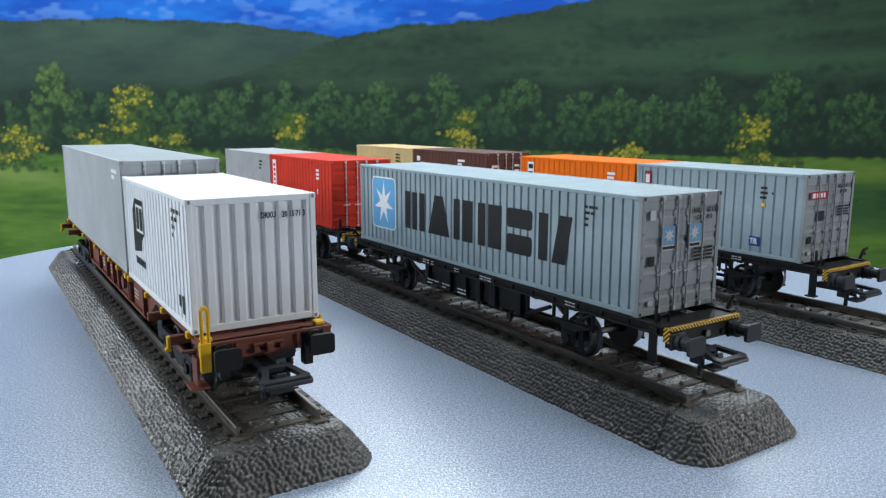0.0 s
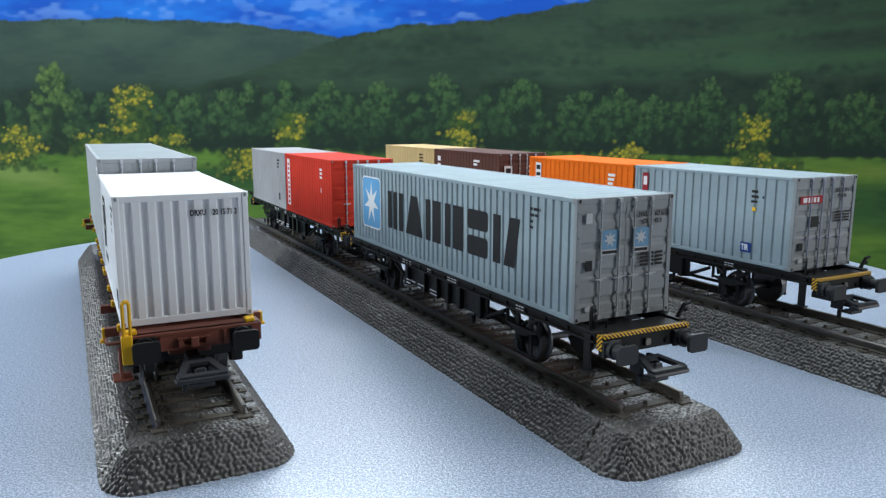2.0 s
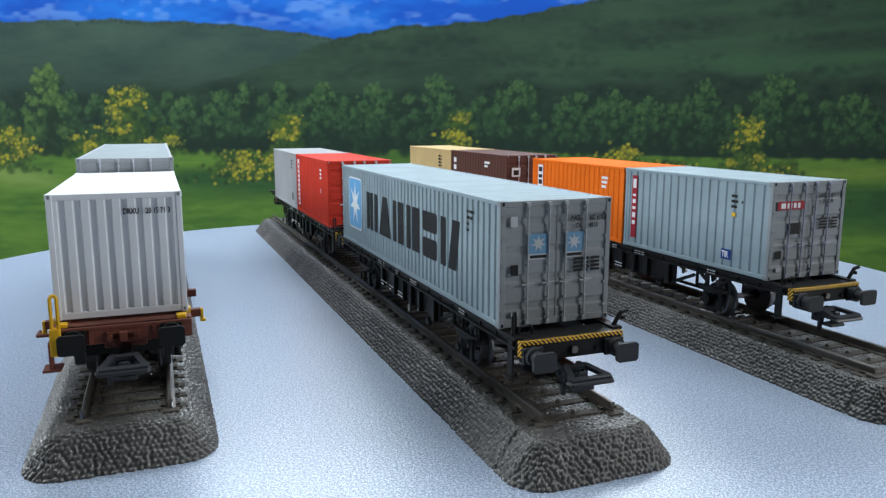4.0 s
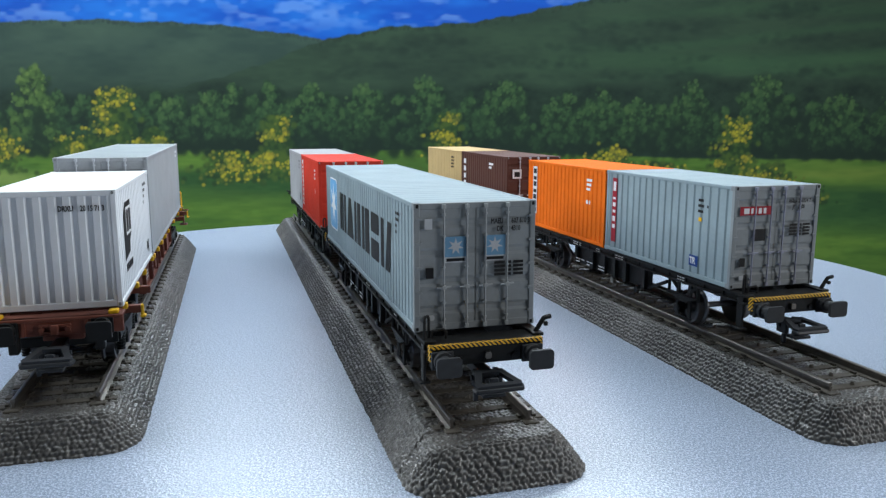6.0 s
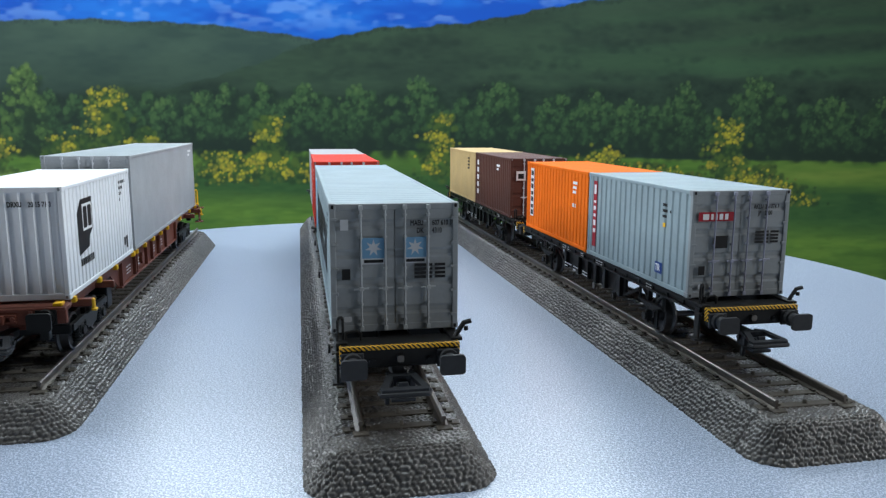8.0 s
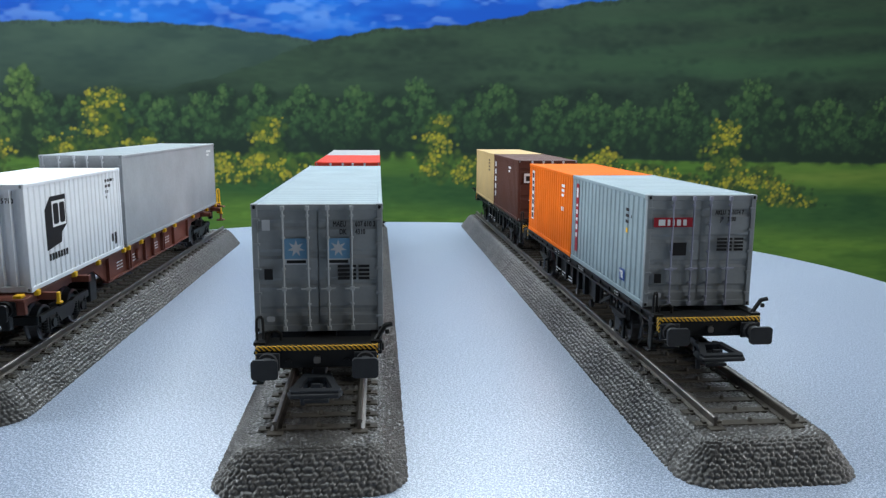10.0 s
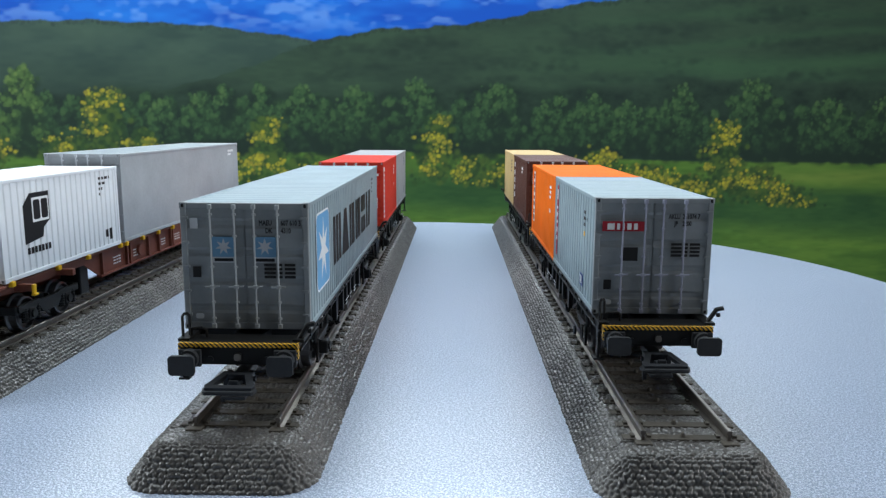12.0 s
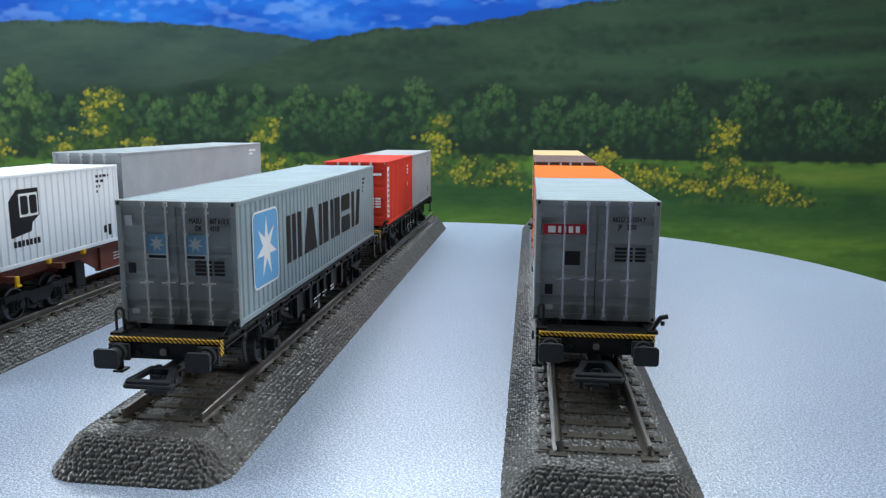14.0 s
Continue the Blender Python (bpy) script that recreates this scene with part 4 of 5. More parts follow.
SECOND = 0.1665         # where the second wagon's load begins
ride(long_container(), LINE_MIDDLE @ pose(0, 0, DECK))
ride(red_container(), LINE_MIDDLE @ pose(0, SECOND, DECK))
ride(plain_grey(), LINE_MIDDLE @ pose(0, SECOND + 0.0707, DECK))
ride(short_grey(), LINE_RIGHT @ pose(0, 0, DECK))
ride(orange_container(), LINE_RIGHT @ pose(0, 0.0707, DECK))
ride(brown_container(), LINE_RIGHT @ pose(0, SECOND, DECK))
ride(beige_container(), LINE_RIGHT @ pose(0, SECOND + 0.0707, DECK))
ride(white_container(), LINE_LEFT @ pose(0, 0, DECK_LEFT))
ride(tall_grey(), LINE_LEFT @ pose(0, 0.0729, DECK_LEFT))

# ---- wagons ----
AXLE = 0.0158           # height of the axles
LENGTH = 0.1403


def wheelset(parent, y, r=0.0054):
    ws = part("wheelset", rod(bmesh.new(), (-0.0112, y, AXLE), (0.0112, y, AXLE), 0.0009, 10), WHEEL, parent)
    for s in (-1, 1):
        bm = bmesh.new()
        prof = ((0.0066, r * 0.30), (0.0066, r * 1.12), (0.0071, r * 1.14), (0.0075, r * 1.0), (0.0096, r * 0.97), (0.0098, r * 0.86), (0.0088, r * 0.80), (0.0084, r * 0.35), (0.0096, r * 0.26), (0.0098, 0.0004))
        n = 28
        rings = [[bm.verts.new((s * x, y + q * math.cos(2 * math.pi * i / n), AXLE + q * math.sin(2 * math.pi * i / n))) for i in range(n)] for x, q in prof]
        for a, b in zip(rings, rings[1:]):
            for i in range(n):
                bm.faces.new((a[i], a[(i + 1) % n], b[(i + 1) % n], b[i]))
        bmesh.ops.recalc_face_normals(bm, faces=bm.faces)
        part("wheel", bm, WHEEL, ws, "dark steel wheel with flange")


def buffer(parent, x, z, y, w, h, plate, place):
    bm = rod(bmesh.new(), (x, y + 0.0058, z), (x, y + 0.0040, z), 0.0021, 14)
    rod(bm, (x, y + 0.0042, z), (x, y + 0.0010, z), 0.0015, 14)
    box(bm, (x - 0.0024, y + 0.0052, z - 0.0019), (x + 0.0024, y + 0.0060, z + 0.0019), 0.0002)
    b = part("buffer", turn(bm, place), plate, parent)
    part("buffer_head", turn(slab(bmesh.new(), rounded(x - w / 2, z - h / 2, w, h, 0.0008), 0.0009, Matrix.Translation((0, y + 0.0009, 0)) @ pose(0, 0, 0, 90)), place), plate, b, "rectangular rounded buffer plate")


def coupler(parent, y, z, place):
    """A close coupler: slim drawbar, head, an open frame with a rolled lip, a hook in it and a catch plate below."""
    bm = box(bmesh.new(), (-0.0015, y + 0.0080, z - 0.0002), (0.0015, y + 0.0175, z + 0.0018), 0.0003)
    box(bm, (-0.0030, y + 0.0062, z - 0.0016), (-0.0017, y + 0.0098, z + 0.0021), 0.0003)
    box(bm, (0.0017, y + 0.0062, z - 0.0016), (0.0030, y + 0.0098, z + 0.0021), 0.0003)
    box(bm, (-0.0020, y + 0.0072, z - 0.0004), (0.0020, y + 0.0096, z + 0.0014), 0.0002)
    rod(bm, (-0.0035, y + 0.0086, z + 0.0004), (0.0035, y + 0.0086, z + 0.0004), 0.0006, 10)
    c = part("coupler", turn(bm, place), COUPLER, parent, "black close coupler with open frame")
    outer = [(-0.0048, 0.0), (0.0048, 0.0), (0.0052, 0.0012), (0.0044, 0.0030), (0.0030, 0.0074), (-0.0030, 0.0074), (-0.0044, 0.0030), (-0.0052, 0.0012)]
    inner = [(-0.0035, 0.0013), (0.0035, 0.0013), (0.0019, 0.0060), (-0.0019, 0.0060)]
    bm = bmesh.new()
    ring = [(outer[0], outer[1], inner[1], inner[0]), (outer[1], outer[2], outer[3], inner[1]), (outer[3], outer[4], inner[2], inner[1]), (outer[4], outer[5], inner[3], inner[2]),
            (outer[5], outer[6], inner[0], inner[3]), (outer[6], outer[7], outer[0], inner[0])]
    for q in ring:
        slab(bm, list(q), 0.0009, Matrix.Translation((0, y, z + 0.0006)) @ pose(0, 0, 0, 8))
    bmesh.ops.remove_doubles(bm, verts=bm.verts, dist=0.00002)
    part("loop", turn(bm, place), COUPLER, c)
    bm = bent(bmesh.new(), [(-0.0052, y + 0.0012, z + 0.0006), (-0.0048, y - 0.0001, z + 0.0004), (0.0048, y - 0.0001, z + 0.0004), (0.0052, y + 0.0012, z + 0.0006)], 0.00055, 8)
    part("bow", turn(bm, place), COUPLER, c)
    hook = box(bmesh.new(), (-0.0013, y + 0.0034, z + 0.0000), (0.0013, y + 0.0062, z + 0.0010), 0.0003)
    box(hook, (-0.0010, y + 0.0034, z + 0.0008), (0.0010, y + 0.0042, z + 0.0017), 0.0002)
    part("hook", turn(hook, place), COUPLER, c)
    leg = box(bmesh.new(), (-0.0026, y + 0.0030, z - 0.0024), (0.0026, y + 0.0066, z - 0.0016), 0.0002)
    for x in (-0.0024, 0.0024):
        rod(leg, (x, y + 0.0064, z - 0.0018), (x, y + 0.0078, z + 0.0004), 0.0005)
    box(leg, (-0.0036, y + 0.0060, z - 0.0040), (-0.0026, y + 0.0070, z - 0.0014), 0.0002)
    part("release_pin", turn(leg, place), COUPLER, c)


def flat_wagon():
    ob = thing("container_wagon", "black two-axle container flat wagon with yellow striped end beams", "wagon", "black container wagons")
    d = DECK
    for s in (-1, 1):
        bm = bmesh.new()
        x = s * 0.0124
        box(bm, (x - 0.0003, -0.0065, d - 0.0026), (x + 0.0003, LENGTH + 0.0065, d - 0.0004), 0.0001)
        box(bm, (x - 0.0011, -0.0065, d - 0.0010), (x + 0.0014, LENGTH + 0.0065, d - 0.0003), 0.0001)
        box(bm, (x - 0.0011, -0.0065, d - 0.0029), (x + 0.0008, LENGTH + 0.0065, d - 0.0024), 0.0001)
        for i in range(16):
            y = 0.004 + i * (LENGTH - 0.008) / 15
            box(bm, (x - 0.0007, y - 0.0004, d - 0.0024), (x + 0.0010 if s > 0 else x + 0.0007, y + 0.0004, d - 0.0008))
        sill = part("side_sill", bm, BLACK, ob)
        # writing plates on the sill
        for y0, w in ((0.055, 0.009), (0.072, 0.006), (0.086, 0.011), (0.020, 0.006)):
            m = on_right(y0, d - 0.0024, 0.0128) if s > 0 else on_left(y0 + w, d - 0.0024, 0.0128)
            bm = bmesh.new()
            for k in range(2):
                bars_of(bm, 0, 0.0008 * k, (w * 0.2, w * 0.12, w * 0.2), 0.0003, w * 0.05, m)
            part("data_print", bm, PRINT_WHITE, sill)
        # deep middle frame behind the sill, with truss and brackets
        bm = box(bmesh.new(), (s * 0.0108 - 0.0004, 0.043, d - 0.0098), (s * 0.0108 + 0.0004, 0.098, d - 0.0024), 0.0002)
        for y in (0.046, 0.058, 0.0655, 0.073, 0.082, 0.095):
            box(bm, (s * 0.0116 - 0.0009, y - 0.0011, d - 0.0100), (s * 0.0116 + 0.0009, y + 0.0011, d - 0.0024), 0.0002)
        rod(bm, (s * 0.0108, 0.034, d - 0.0050), (s * 0.0108, 0.045, d - 0.0096), 0.0006)
        rod(bm, (s * 0.0108, 0.107, d - 0.0050), (s * 0.0108, 0.096, d - 0.0096), 0.0006)
        part("truss", bm, BLACK, ob)
        m = on_right(0.060, d - 0.0090, 0.0128) if s > 0 else on_left(0.094, d - 0.0090, 0.0128)
        bm = bmesh.new()
        for k, ws in enumerate(((0.003, 0.0015, 0.004), (0.0022, 0.0036), (0.0046, 0.0012))):
            bars_of(bm, 0.0 + 0.009 * k, 0.0011, [0.7 * q for q in ws], 0.0004, 0.0005, m)
            bars_of(bm, 0.0 + 0.009 * k, 0.0, ws[:1], 0.0004, 0.0006, m)
        part("data_print", bm, PRINT_WHITE, ob)
        for y in (0.050, 0.066):
            bm = rod(bmesh.new(), (s * 0.0118, y, d - 0.0110), (s * 0.0126, y, d - 0.0110), 0.0011, 12)
            rod(bm, (s * 0.0110, y, d - 0.0096), (s * 0.0118, y, d - 0.0124), 0.0005)
            part("brake_lever", bm, STEEL if y > 0.06 else BLACK, ob)
        for y in (0.0240, 0.1165):
            bm = bmesh.new()
            xx = s * 0.0114
            # forked guard with axle box and leaf spring
            for dy in (-0.0030, 0.0030):
                box(bm, (xx - 0.0003, y + dy - 0.0008, AXLE - 0.0030), (xx + 0.0003, y + dy + 0.0008, d - 0.0026), 0.0001)
                rod(bm, (xx, y + dy * 1.1, d - 0.0055), (xx, y + dy * 2.5, d - 0.0028), 0.0006)
            box(bm, (xx - 0.0004, y - 0.0040, AXLE - 0.0034), (xx + 0.0004, y + 0.0040, AXLE - 0.0028), 0.0001)
            guard = part("axle_guard", bm, BLACK, ob)
            bm = box(bmesh.new(), (xx - 0.0008, y - 0.0018, AXLE - 0.0017), (xx + s * 0.0016 + 0.0008, y + 0.0018, AXLE + 0.0017), 0.0004)
            rod(bm, (xx + s * 0.0022, y, AXLE), (xx + s * 0.0028, y, AXLE), 0.0012, 12)
            part("axle_box", bm, BLACK, guard)
            bm = bmesh.new()
            for k in range(5):
                box(bm, (xx + s * 0.0004 - 0.0007, y - 0.0072 + 0.0012 * k, AXLE + 0.0018 + 0.00042 * (4 - k)), (xx + s * 0.0004 + 0.0007, y + 0.0072 - 0.0012 * k, AXLE + 0.0022 + 0.00042 * (4 - k)), 0.00008)
            for dy in (-0.0074, 0.0074):
                rod(bm, (xx + s * 0.0004, y + dy, AXLE + 0.0030), (xx + s * 0.0004, y + dy, d - 0.0026), 0.0005)
            part("leaf_spring", bm, BLACK, guard)
            bm = box(bmesh.new(), (s * 0.0082 - 0.0009, y + 0.0062, AXLE - 0.0030), (s * 0.0082 + 0.0009, y + 0.0074, AXLE + 0.0036), 0.0003)
            rod(bm, (s * 0.0082, y + 0.0070, AXLE + 0.003), (s * 0.0082, y + 0.0076, d - 0.0026), 0.0004)
            part("brake_shoe", bm, BLACK, ob)
    for y in (0.0240, 0.1165):
        wheelset(ob, y)
    for i in range(9):
        y = 0.008 + i * (LENGTH - 0.016) / 8
        part("cross_member", box(bmesh.new(), (-0.0121, y - 0.0010, d - 0.0036), (0.0121, y + 0.0010, d - 0.0007)), BLACK, ob)
    bm = box(bmesh.new(), (-0.0034, -0.004, d - 0.0046), (0.0034, LENGTH + 0.004, d - 0.0012), 0.0002)
    part("centre_sill", bm, BLACK, ob)
    bm = rod(bmesh.new(), (-0.0030, 0.084, d - 0.0086), (-0.0030, 0.101, d - 0.0086), 0.0025, 16)
    part("air_tank", bm, BLACK, ob)
    bm = rod(bmesh.new(), (0.0, 0.030, AXLE - 0.0012), (0.0, 0.112, AXLE - 0.0012), 0.0006)
    rod(bm, (-0.009, 0.070, d - 0.0105), (0.009, 0.070, d - 0.0105), 0.0006)
    part("brake_rod", bm, BLACK, ob)
    for place in (pose(0, 0, 0), pose(0, LENGTH, 0, 0, 0, 180)):
        bm = box(bmesh.new(), (-0.0126, -0.0082, d - 0.0055), (0.0126, -0.0070, d - 0.0012), 0.0002)
        box(bm, (-0.0126, -0.0072, d - 0.0016), (0.0126, -0.0010, d - 0.0008), 0.0001)
        box(bm, (-0.0007, -0.0088, d - 0.0046), (0.0007, -0.0080, d - 0.0028), 0.0002)
        for x in (-0.0060, 0.0062):
            rod(bm, (x, -0.0086, d - 0.0042), (x, -0.0080, d - 0.0042), 0.0007, 10)
        beam = part("end_beam", turn(bm, place), BLACK, ob)
        bm = slab(bmesh.new(), rounded(-0.0007, -0.0007, 0.0014, 0.0014, 0.0004, 3), 0.0003, Matrix.Translation((0.0, -0.0088, d - 0.0036)) @ pose(0, 0, 0, 90))
        part("draw_hook", turn(bm, place), STEEL, beam)
        bm = box(bmesh.new(), (-0.0125, -0.0085, d - 0.0016), (0.0125, -0.0075, d - 0.0007), 0.0001)
        part("warning_strip", turn(bm, place), HAZARD, beam, "yellow and black slanting stripes")
        for s in (-1, 1):
            bm = box(bmesh.new(), (s * 0.0126 - 0.0002, -0.0083, d - 0.0042), (s * 0.0126 + 0.0002, -0.0066, d - 0.0008))
            part("warning_strip", turn(bm, place), HAZARD, beam, "yellow and black slanting stripes")
            buffer(ob, s * 0.0102, d - 0.0039, -0.0142, 0.0054, 0.0042, BUFFER_GREY, place)
        coupler(ob, -0.0162, 0.0174, place)
        # shunter's grab loop and step at one corner, uncoupling lever at the other
        bm = bent(bmesh.new(), [(-0.0130, -0.0045, d - 0.0006), (-0.0130, -0.0045, d + 0.0040), (-0.0127, -0.0042, d + 0.0046), (-0.0121, -0.0038, d + 0.0046), (-0.0118, -0.0035, d + 0.0040), (-0.0118, -0.0035, d - 0.0006)], 0.00032)
        part("grab_loop", turn(bm, place), BLACK, ob)
        bm = bent(bmesh.new(), [(-0.0114, -0.0040, d - 0.0006), (-0.0112, -0.0042, d + 0.0013), (-0.0088, -0.0042, d + 0.0016), (-0.0080, -0.0040, d + 0.0009), (-0.0080, -0.0038, d - 0.0006)], 0.00032)
        part("grab_loop", turn(bm, place), BLACK, ob)
        bm = box(bmesh.new(), (-0.0134, -0.0052, d - 0.0098), (-0.0128, -0.0028, d - 0.0012), 0.0002)
        box(bm, (-0.0142, -0.0054, d - 0.0100), (-0.0118, -0.0022, d - 0.0095), 0.0001)
        part("step", turn(bm, place), BLACK, ob)
        bm = bent(bmesh.new(), [(0.0122, -0.0048, d - 0.0010), (0.0132, -0.0048, d + 0.0006), (0.0144, -0.0050, d + 0.0026), (0.0160, -0.0052, d + 0.0030)], 0.00055)
        box(bm, (0.0144, -0.0055, d + 0.0008), (0.0153, -0.0047, d + 0.0018), 0.0002)
        part("lever", turn(bm, place), BLACK, ob)
    return ob


def bogie(parent, yc, far):
    bm = box(bmesh.new(), (-0.0080, yc - 0.0030, AXLE + 0.0002), (0.0080, yc + 0.0030, AXLE + 0.0036), 0.0004)
    for dy in (-0.0168, 0.0168):
        box(bm, (-0.0112, yc + dy - 0.0007, AXLE + 0.0010), (0.0112, yc + dy + 0.0007, AXLE + 0.0036), 0.0003)
    rod(bm, (0, yc, AXLE + 0.003), (0, yc, DECK_LEFT - 0.004), 0.0030, 16)
    for dx in (-0.0040, 0.0040):
        rod(bm, (dx, yc - 0.0165, AXLE - 0.0008), (dx, yc + 0.0165, AXLE - 0.0008), 0.0006)
    g = part("bogie", bm, BLACK, parent, "black two-axle bogie with coil springs")
    for s in (-1, 1):
        x = s * 0.0112
        bm = bmesh.new()
        pts = [(-0.0165, AXLE + 0.0034), (-0.0165, AXLE + 0.0016), (-0.0060, AXLE + 0.0012), (-0.0040, AXLE - 0.0010), (0.0040, AXLE - 0.0010), (0.0060, AXLE + 0.0012), (0.0165, AXLE + 0.0016), (0.0165, AXLE + 0.0034),
               (0.0060, AXLE + 0.0036), (0.0040, AXLE + 0.0030), (-0.0040, AXLE + 0.0030), (-0.0060, AXLE + 0.0036)]
        slab(bm, pts, 0.0011, Matrix.Translation((x - 0.00055, yc, 0)) @ pose(0, 0, 0, 0, 0, 90) @ pose(0, 0, 0, 90))
        part("side_frame", bm, BLACK, g)
        for dy in (-0.0100, 0.0100):
            y = yc + dy
            bm = box(bmesh.new(), (x - 0.0008, y - 0.0019, AXLE - 0.0018), (x + 0.0008, y + 0.0019, AXLE + 0.0020), 0.0004)
            rod(bm, (x + s * 0.0006, y, AXLE), (x + s * 0.0014, y, AXLE), 0.0013, 12)
            part("axle_box", bm, BLACK, g)
            for e in (-0.0032, 0.0032):
                bm = bmesh.new()
                for k in range(5):
                    rod(bm, (x, y + e, AXLE - 0.0020 + 0.0008 * k), (x, y + e, AXLE - 0.0015 + 0.0008 * k), 0.0010, 10)
                rod(bm, (x, y + e, AXLE - 0.0020), (x, y + e, AXLE + 0.0022), 0.0007, 8)
                part("coil_spring", bm, BLACK, g)
            bm = box(bmesh.new(), (s * 0.0082 - 0.0009, y + (0.0058 if dy < 0 else -0.0068), AXLE - 0.0026), (s * 0.0082 + 0.0009, y + (0.0068 if dy < 0 else -0.0058), AXLE + 0.0030), 0.0003)
            part("brake_shoe", bm, BLACK, g)
    for dy in (-0.0100, 0.0100):
        wheelset(parent, yc + dy, 0.0053)


def bogie_wagon():
    ob = thing("bogie_wagon", "oxide red bogie container wagon with yellow spigots and grab handle", "wagon")
    d, y0, y1 = DECK_LEFT, -0.0045, 0.2195
    for s in (-1, 1):
        pts = [(y0, d - 0.0003), (y0, d - 0.0034), (0.046, d - 0.0034), (0.056, d - 0.0090), (0.159, d - 0.0090), (0.169, d - 0.0034), (y1, d - 0.0034), (y1, d - 0.0003)]
        bm = slab(bmesh.new(), pts, 0.0006, Matrix.Translation((s * 0.0118 - 0.0003, 0, 0)) @ pose(0, 0, 0, 0, 0, 90) @ pose(0, 0, 0, 90))
        box(bm, (s * 0.0124 - 0.0012, y0, d - 0.0009), (s * 0.0124 + 0.0012, y1, d - 0.0003), 0.0001)
        box(bm, (s * 0.0120 - 0.0010, 0.056, d - 0.0096), (s * 0.0120 + 0.0010, 0.159, d - 0.0089), 0.0001)
        for y in (0.057, 0.0765, 0.079, 0.0955, 0.106, 0.1185, 0.1205, 0.1350, 0.158):
            box(bm, (s * 0.0124 - 0.0008, y - 0.0004, d - 0.0089), (s * 0.0124 + 0.0008, y + 0.0004, d - 0.0009))
        sill = part("side_sill", bm, OXIDE, ob, "deep oxide red fishbelly side beam")
        for yy, w in ((0.0665, 0.008), (0.083, 0.009), (0.1095, 0.006), (0.124, 0.008)):
            m = on_right(yy, d - 0.0070, 0.0121) if s > 0 else on_left(yy + w, d - 0.0070, 0.0121)
            bm = bmesh.new()
            for k in range(3):
                bars_of(bm, 0, 0.0011 * k, (w * 0.26, w * 0.14, w * 0.2), 0.0004, w * 0.06, m)
            part("data_print", bm, PRINT_WHITE, sill)
        bm = rod(bmesh.new(), (s * 0.0120, 0.0880, d - 0.0052), (s * 0.0132, 0.0880, d - 0.0052), 0.0021, 18)
        part("handwheel", bm, OXIDE, ob)
        for y in (0.0030, 0.0270, 0.0455, 0.0690, 0.0740, 0.0880, 0.1030, 0.1180, 0.1330, 0.1640, 0.1920, 0.2115):
            bm = box(bmesh.new(), (s * 0.0140 - 0.0008, y - 0.0009, d - 0.0013), (s * 0.0140 + 0.0007, y + 0.0009, d + 0.0003), 0.0003)
            part("spigot", bm, YELLOW, ob, "yellow container lock")
        for y in (0.0075, 0.0300, 0.1870, 0.2090):
            bm = box(bmesh.new(), (min(s * 0.0118, s * 0.0172), y - 0.0009, d - 0.0034), (max(s * 0.0118, s * 0.0172), y + 0.0009, d - 0.0014), 0.0002)
            arm = part("outrigger", bm, OXIDE, ob)
            if y in (0.0075, 0.2090):
                bm = box(bmesh.new(), (s * 0.0174 - 0.0004, y - 0.0008, d - 0.0042), (s * 0.0174 + 0.0004, y + 0.0008, d - 0.0014), 0.0003)
                box(bm, (s * 0.0176 - 0.0007, y - 0.0010, d - 0.0047), (s * 0.0176 + 0.0007, y + 0.0010, d - 0.0040), 0.0003)
                part("lashing_eye", bm, YELLOW, arm, "yellow lashing eye")
    for i in range(12):
        y = 0.004 + i * 0.0187
        part("cross_member", box(bmesh.new(), (-0.0116, y - 0.0012, d - 0.0032), (0.0116, y + 0.0012, d - 0.0007)), OXIDE, ob)
    part("centre_sill", box(bmesh.new(), (-0.0046, y0 + 0.006, d - 0.0078), (0.0046, y1 - 0.006, d - 0.0010), 0.0003), OXIDE, ob)
    part("air_tank", rod(bmesh.new(), (0.002, 0.098, d - 0.0095), (0.002, 0.126, d - 0.0095), 0.0032, 18), OXIDE, ob)
    for y in (0.0445, 0.1655):
        part("brake_beam", box(bmesh.new(), (-0.0112, y, 0.0145), (0.0112, y + 0.0055, d - 0.0034), 0.0004), BLACK, ob)
    bogie(ob, 0.0252, False)
    bogie(ob, 0.1898, True)
    mid = (y0 + y1) / 2
    for place, near in ((pose(0, 0, 0), True), (pose(0, 2 * mid, 0, 0, 0, 180), False)):
        bm = box(bmesh.new(), (-0.0146, y0 - 0.0012, d - 0.0046), (0.0146, y0 + 0.0004, d - 0.0004), 0.0002)
        box(bm, (-0.0146, y0 - 0.0016, d - 0.0012), (0.0146, y0 + 0.004, d - 0.0004), 0.0002)
        for x in (-0.0066, 0.0066):
            box(bm, (x - 0.0004, y0 - 0.0018, d - 0.0044), (x + 0.0004, y0 - 0.001, d - 0.0012))
        beam = part("end_beam", turn(bm, place), OXIDE, ob)
        bm = box(bmesh.new(), (-0.0034, y0 - 0.0020, d - 0.0024), (0.0034, y0 - 0.0010, d - 0.0018), 0.0001)
        box(bm, (-0.0034, y0 - 0.0020, d - 0.0040), (0.0034, y0 - 0.0010, d - 0.0034), 0.0001)
        box(bm, (-0.0008, y0 - 0.0030, d - 0.0040), (0.0008, y0 - 0.0010, d - 0.0018), 0.0002)
        for x in (-0.0028, 0.0028):
            rod(bm, (x, y0 - 0.0026, d - 0.0029), (x, y0 - 0.001, d - 0.0029), 0.0006, 8)
        part("draw_gear", turn(bm, place), OXIDE, beam)
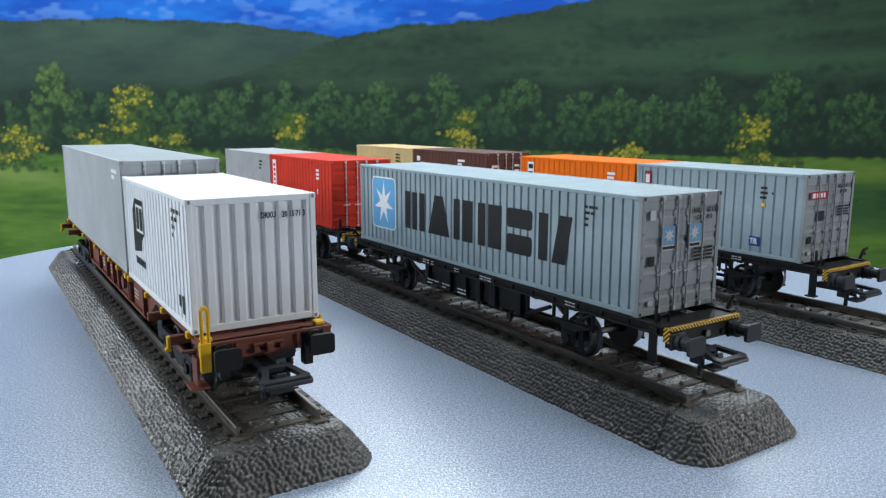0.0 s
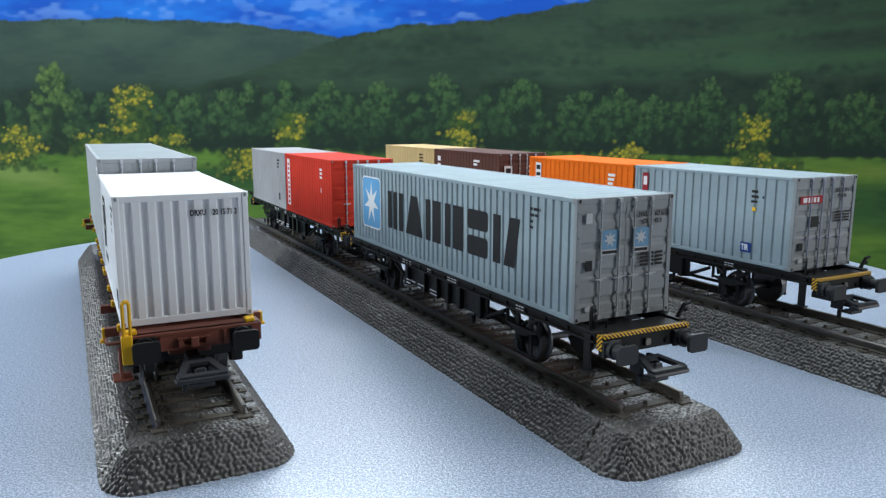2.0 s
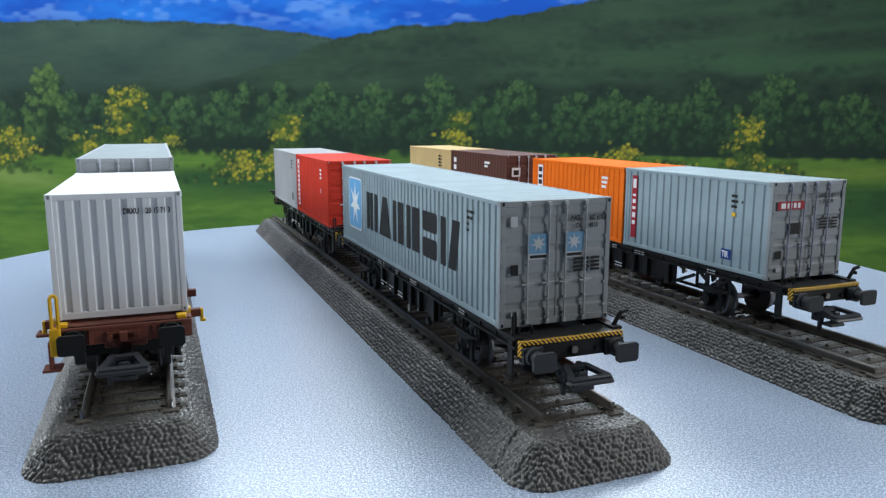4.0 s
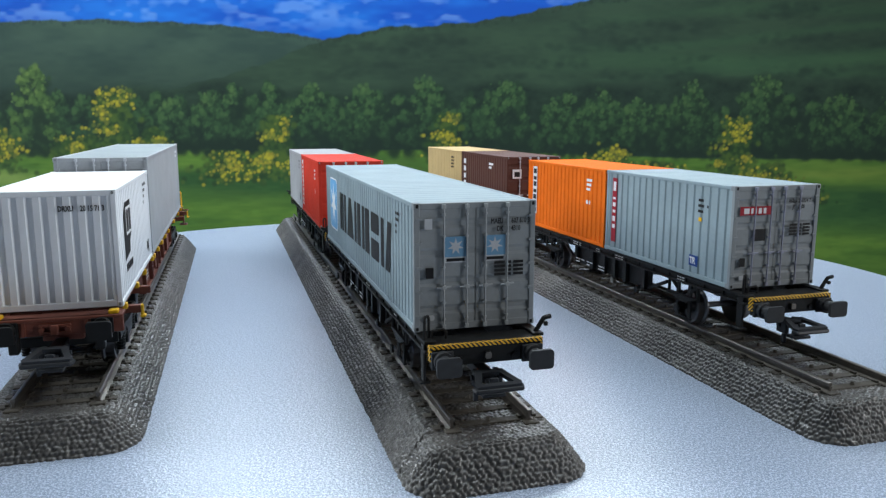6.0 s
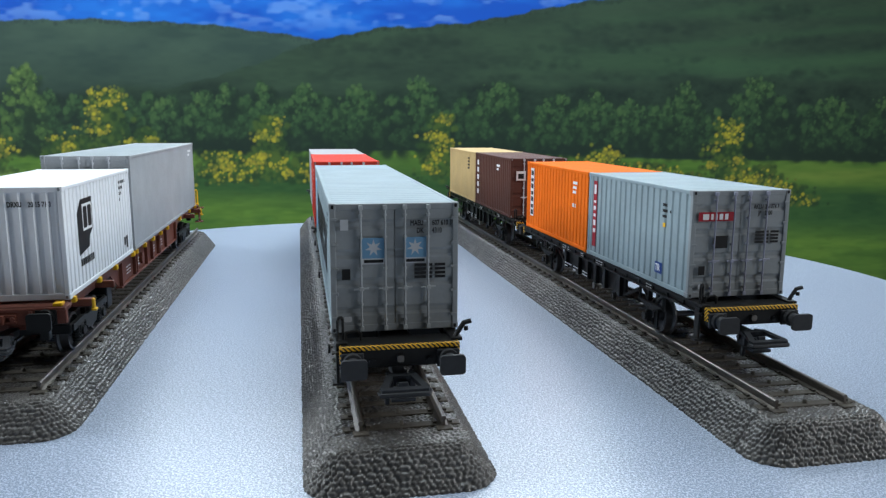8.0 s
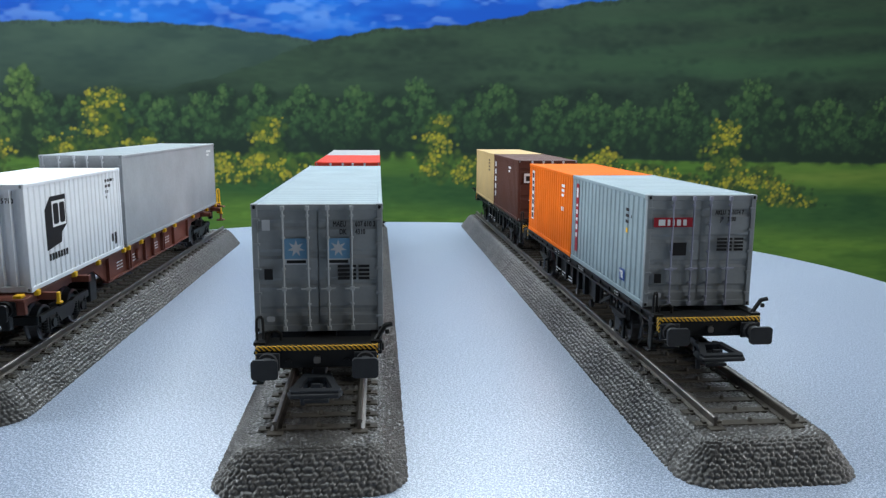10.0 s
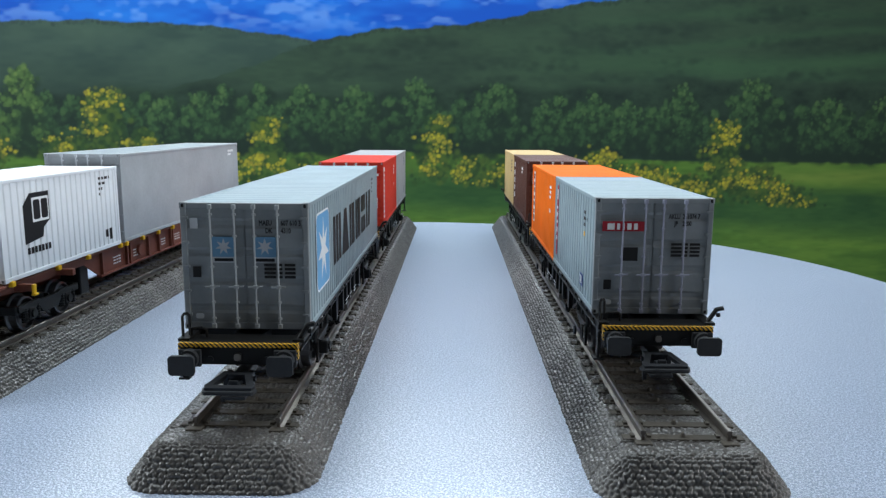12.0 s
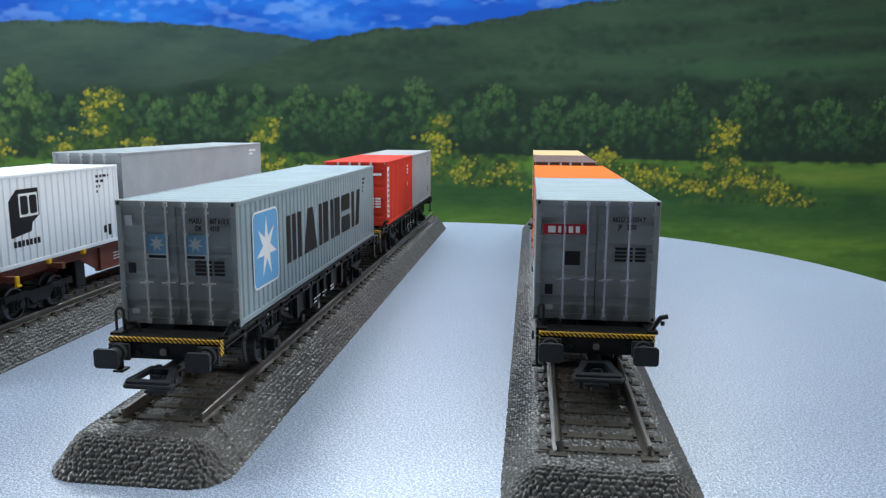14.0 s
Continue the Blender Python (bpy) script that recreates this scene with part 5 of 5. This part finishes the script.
        for s in (-1, 1):
            buffer(ob, s * 0.0101, d - 0.0028, y0 - 0.0070, 0.0055, 0.0044, BLACK, place)
            part("end_spigot", turn(box(bmesh.new(), (s * 0.0124 - 0.0011, y0 - 0.0004, d - 0.0008), (s * 0.0124 + 0.0011, y0 + 0.0022, d + 0.0004), 0.0003), place), YELLOW, ob)
            bm = box(bmesh.new(), (s * 0.0092 - 0.0011, y0 - 0.0012, d - 0.0088), (s * 0.0092 + 0.0011, y0 + 0.0014, d - 0.0040), 0.0004)
            part("hose_box", turn(bm, place), BLACK, ob)
        coupler(ob, y0 - 0.0124, 0.0192, place)
        # yellow grab handle with step
        bm = bent(bmesh.new(), [(-0.0140, y0 - 0.0025, d - 0.0010), (-0.0140, y0 - 0.0025, d + 0.0068), (-0.0136, y0 - 0.0025, d + 0.0074), (-0.0131, y0 - 0.0025, d + 0.0074), (-0.0127, y0 - 0.0025, d + 0.0068), (-0.0127, y0 - 0.0025, d - 0.0010)], 0.0004)
        box(bm, (-0.0146, y0 - 0.0032, d - 0.0060), (-0.0124, y0 - 0.0014, d + 0.0002), 0.0003)
        part("grab_handle", turn(bm, place), YELLOW, ob, "tall yellow grab handle")
        bm = box(bmesh.new(), (-0.0152, y0 - 0.0020, d - 0.0092), (-0.0146, y0 + 0.0018, d - 0.0030), 0.0002)
        box(bm, (-0.0166, y0 - 0.0026, d - 0.0096), (-0.0128, y0 + 0.0024, d - 0.0090), 0.0002)
        part("step", turn(bm, place), OXIDE, ob)
        part("hand_rail", turn(bent(bmesh.new(), [(-0.0146, y0, d - 0.0018), (-0.0172, y0, d - 0.0018), (-0.0172, y0 + 0.004, d - 0.0018)], 0.0004), place), OXIDE, ob)
    return ob


first = ride(flat_wagon(), LINE_MIDDLE)
for base in (LINE_MIDDLE @ pose(0, SECOND, 0), LINE_RIGHT, LINE_RIGHT @ pose(0, SECOND, 0)):
    ride(copy_thing(first, base), base)
ride(bogie_wagon(), LINE_LEFT)


def motions():
    steps = [0.5 * i for i in range(int(DURATION * 2) + 1)]
    for ob, base in MOVING:
        walk(ob, [(t, pose(0, 0, 0, 0, 0, SPIN * t) @ base) for t in steps])


motions()
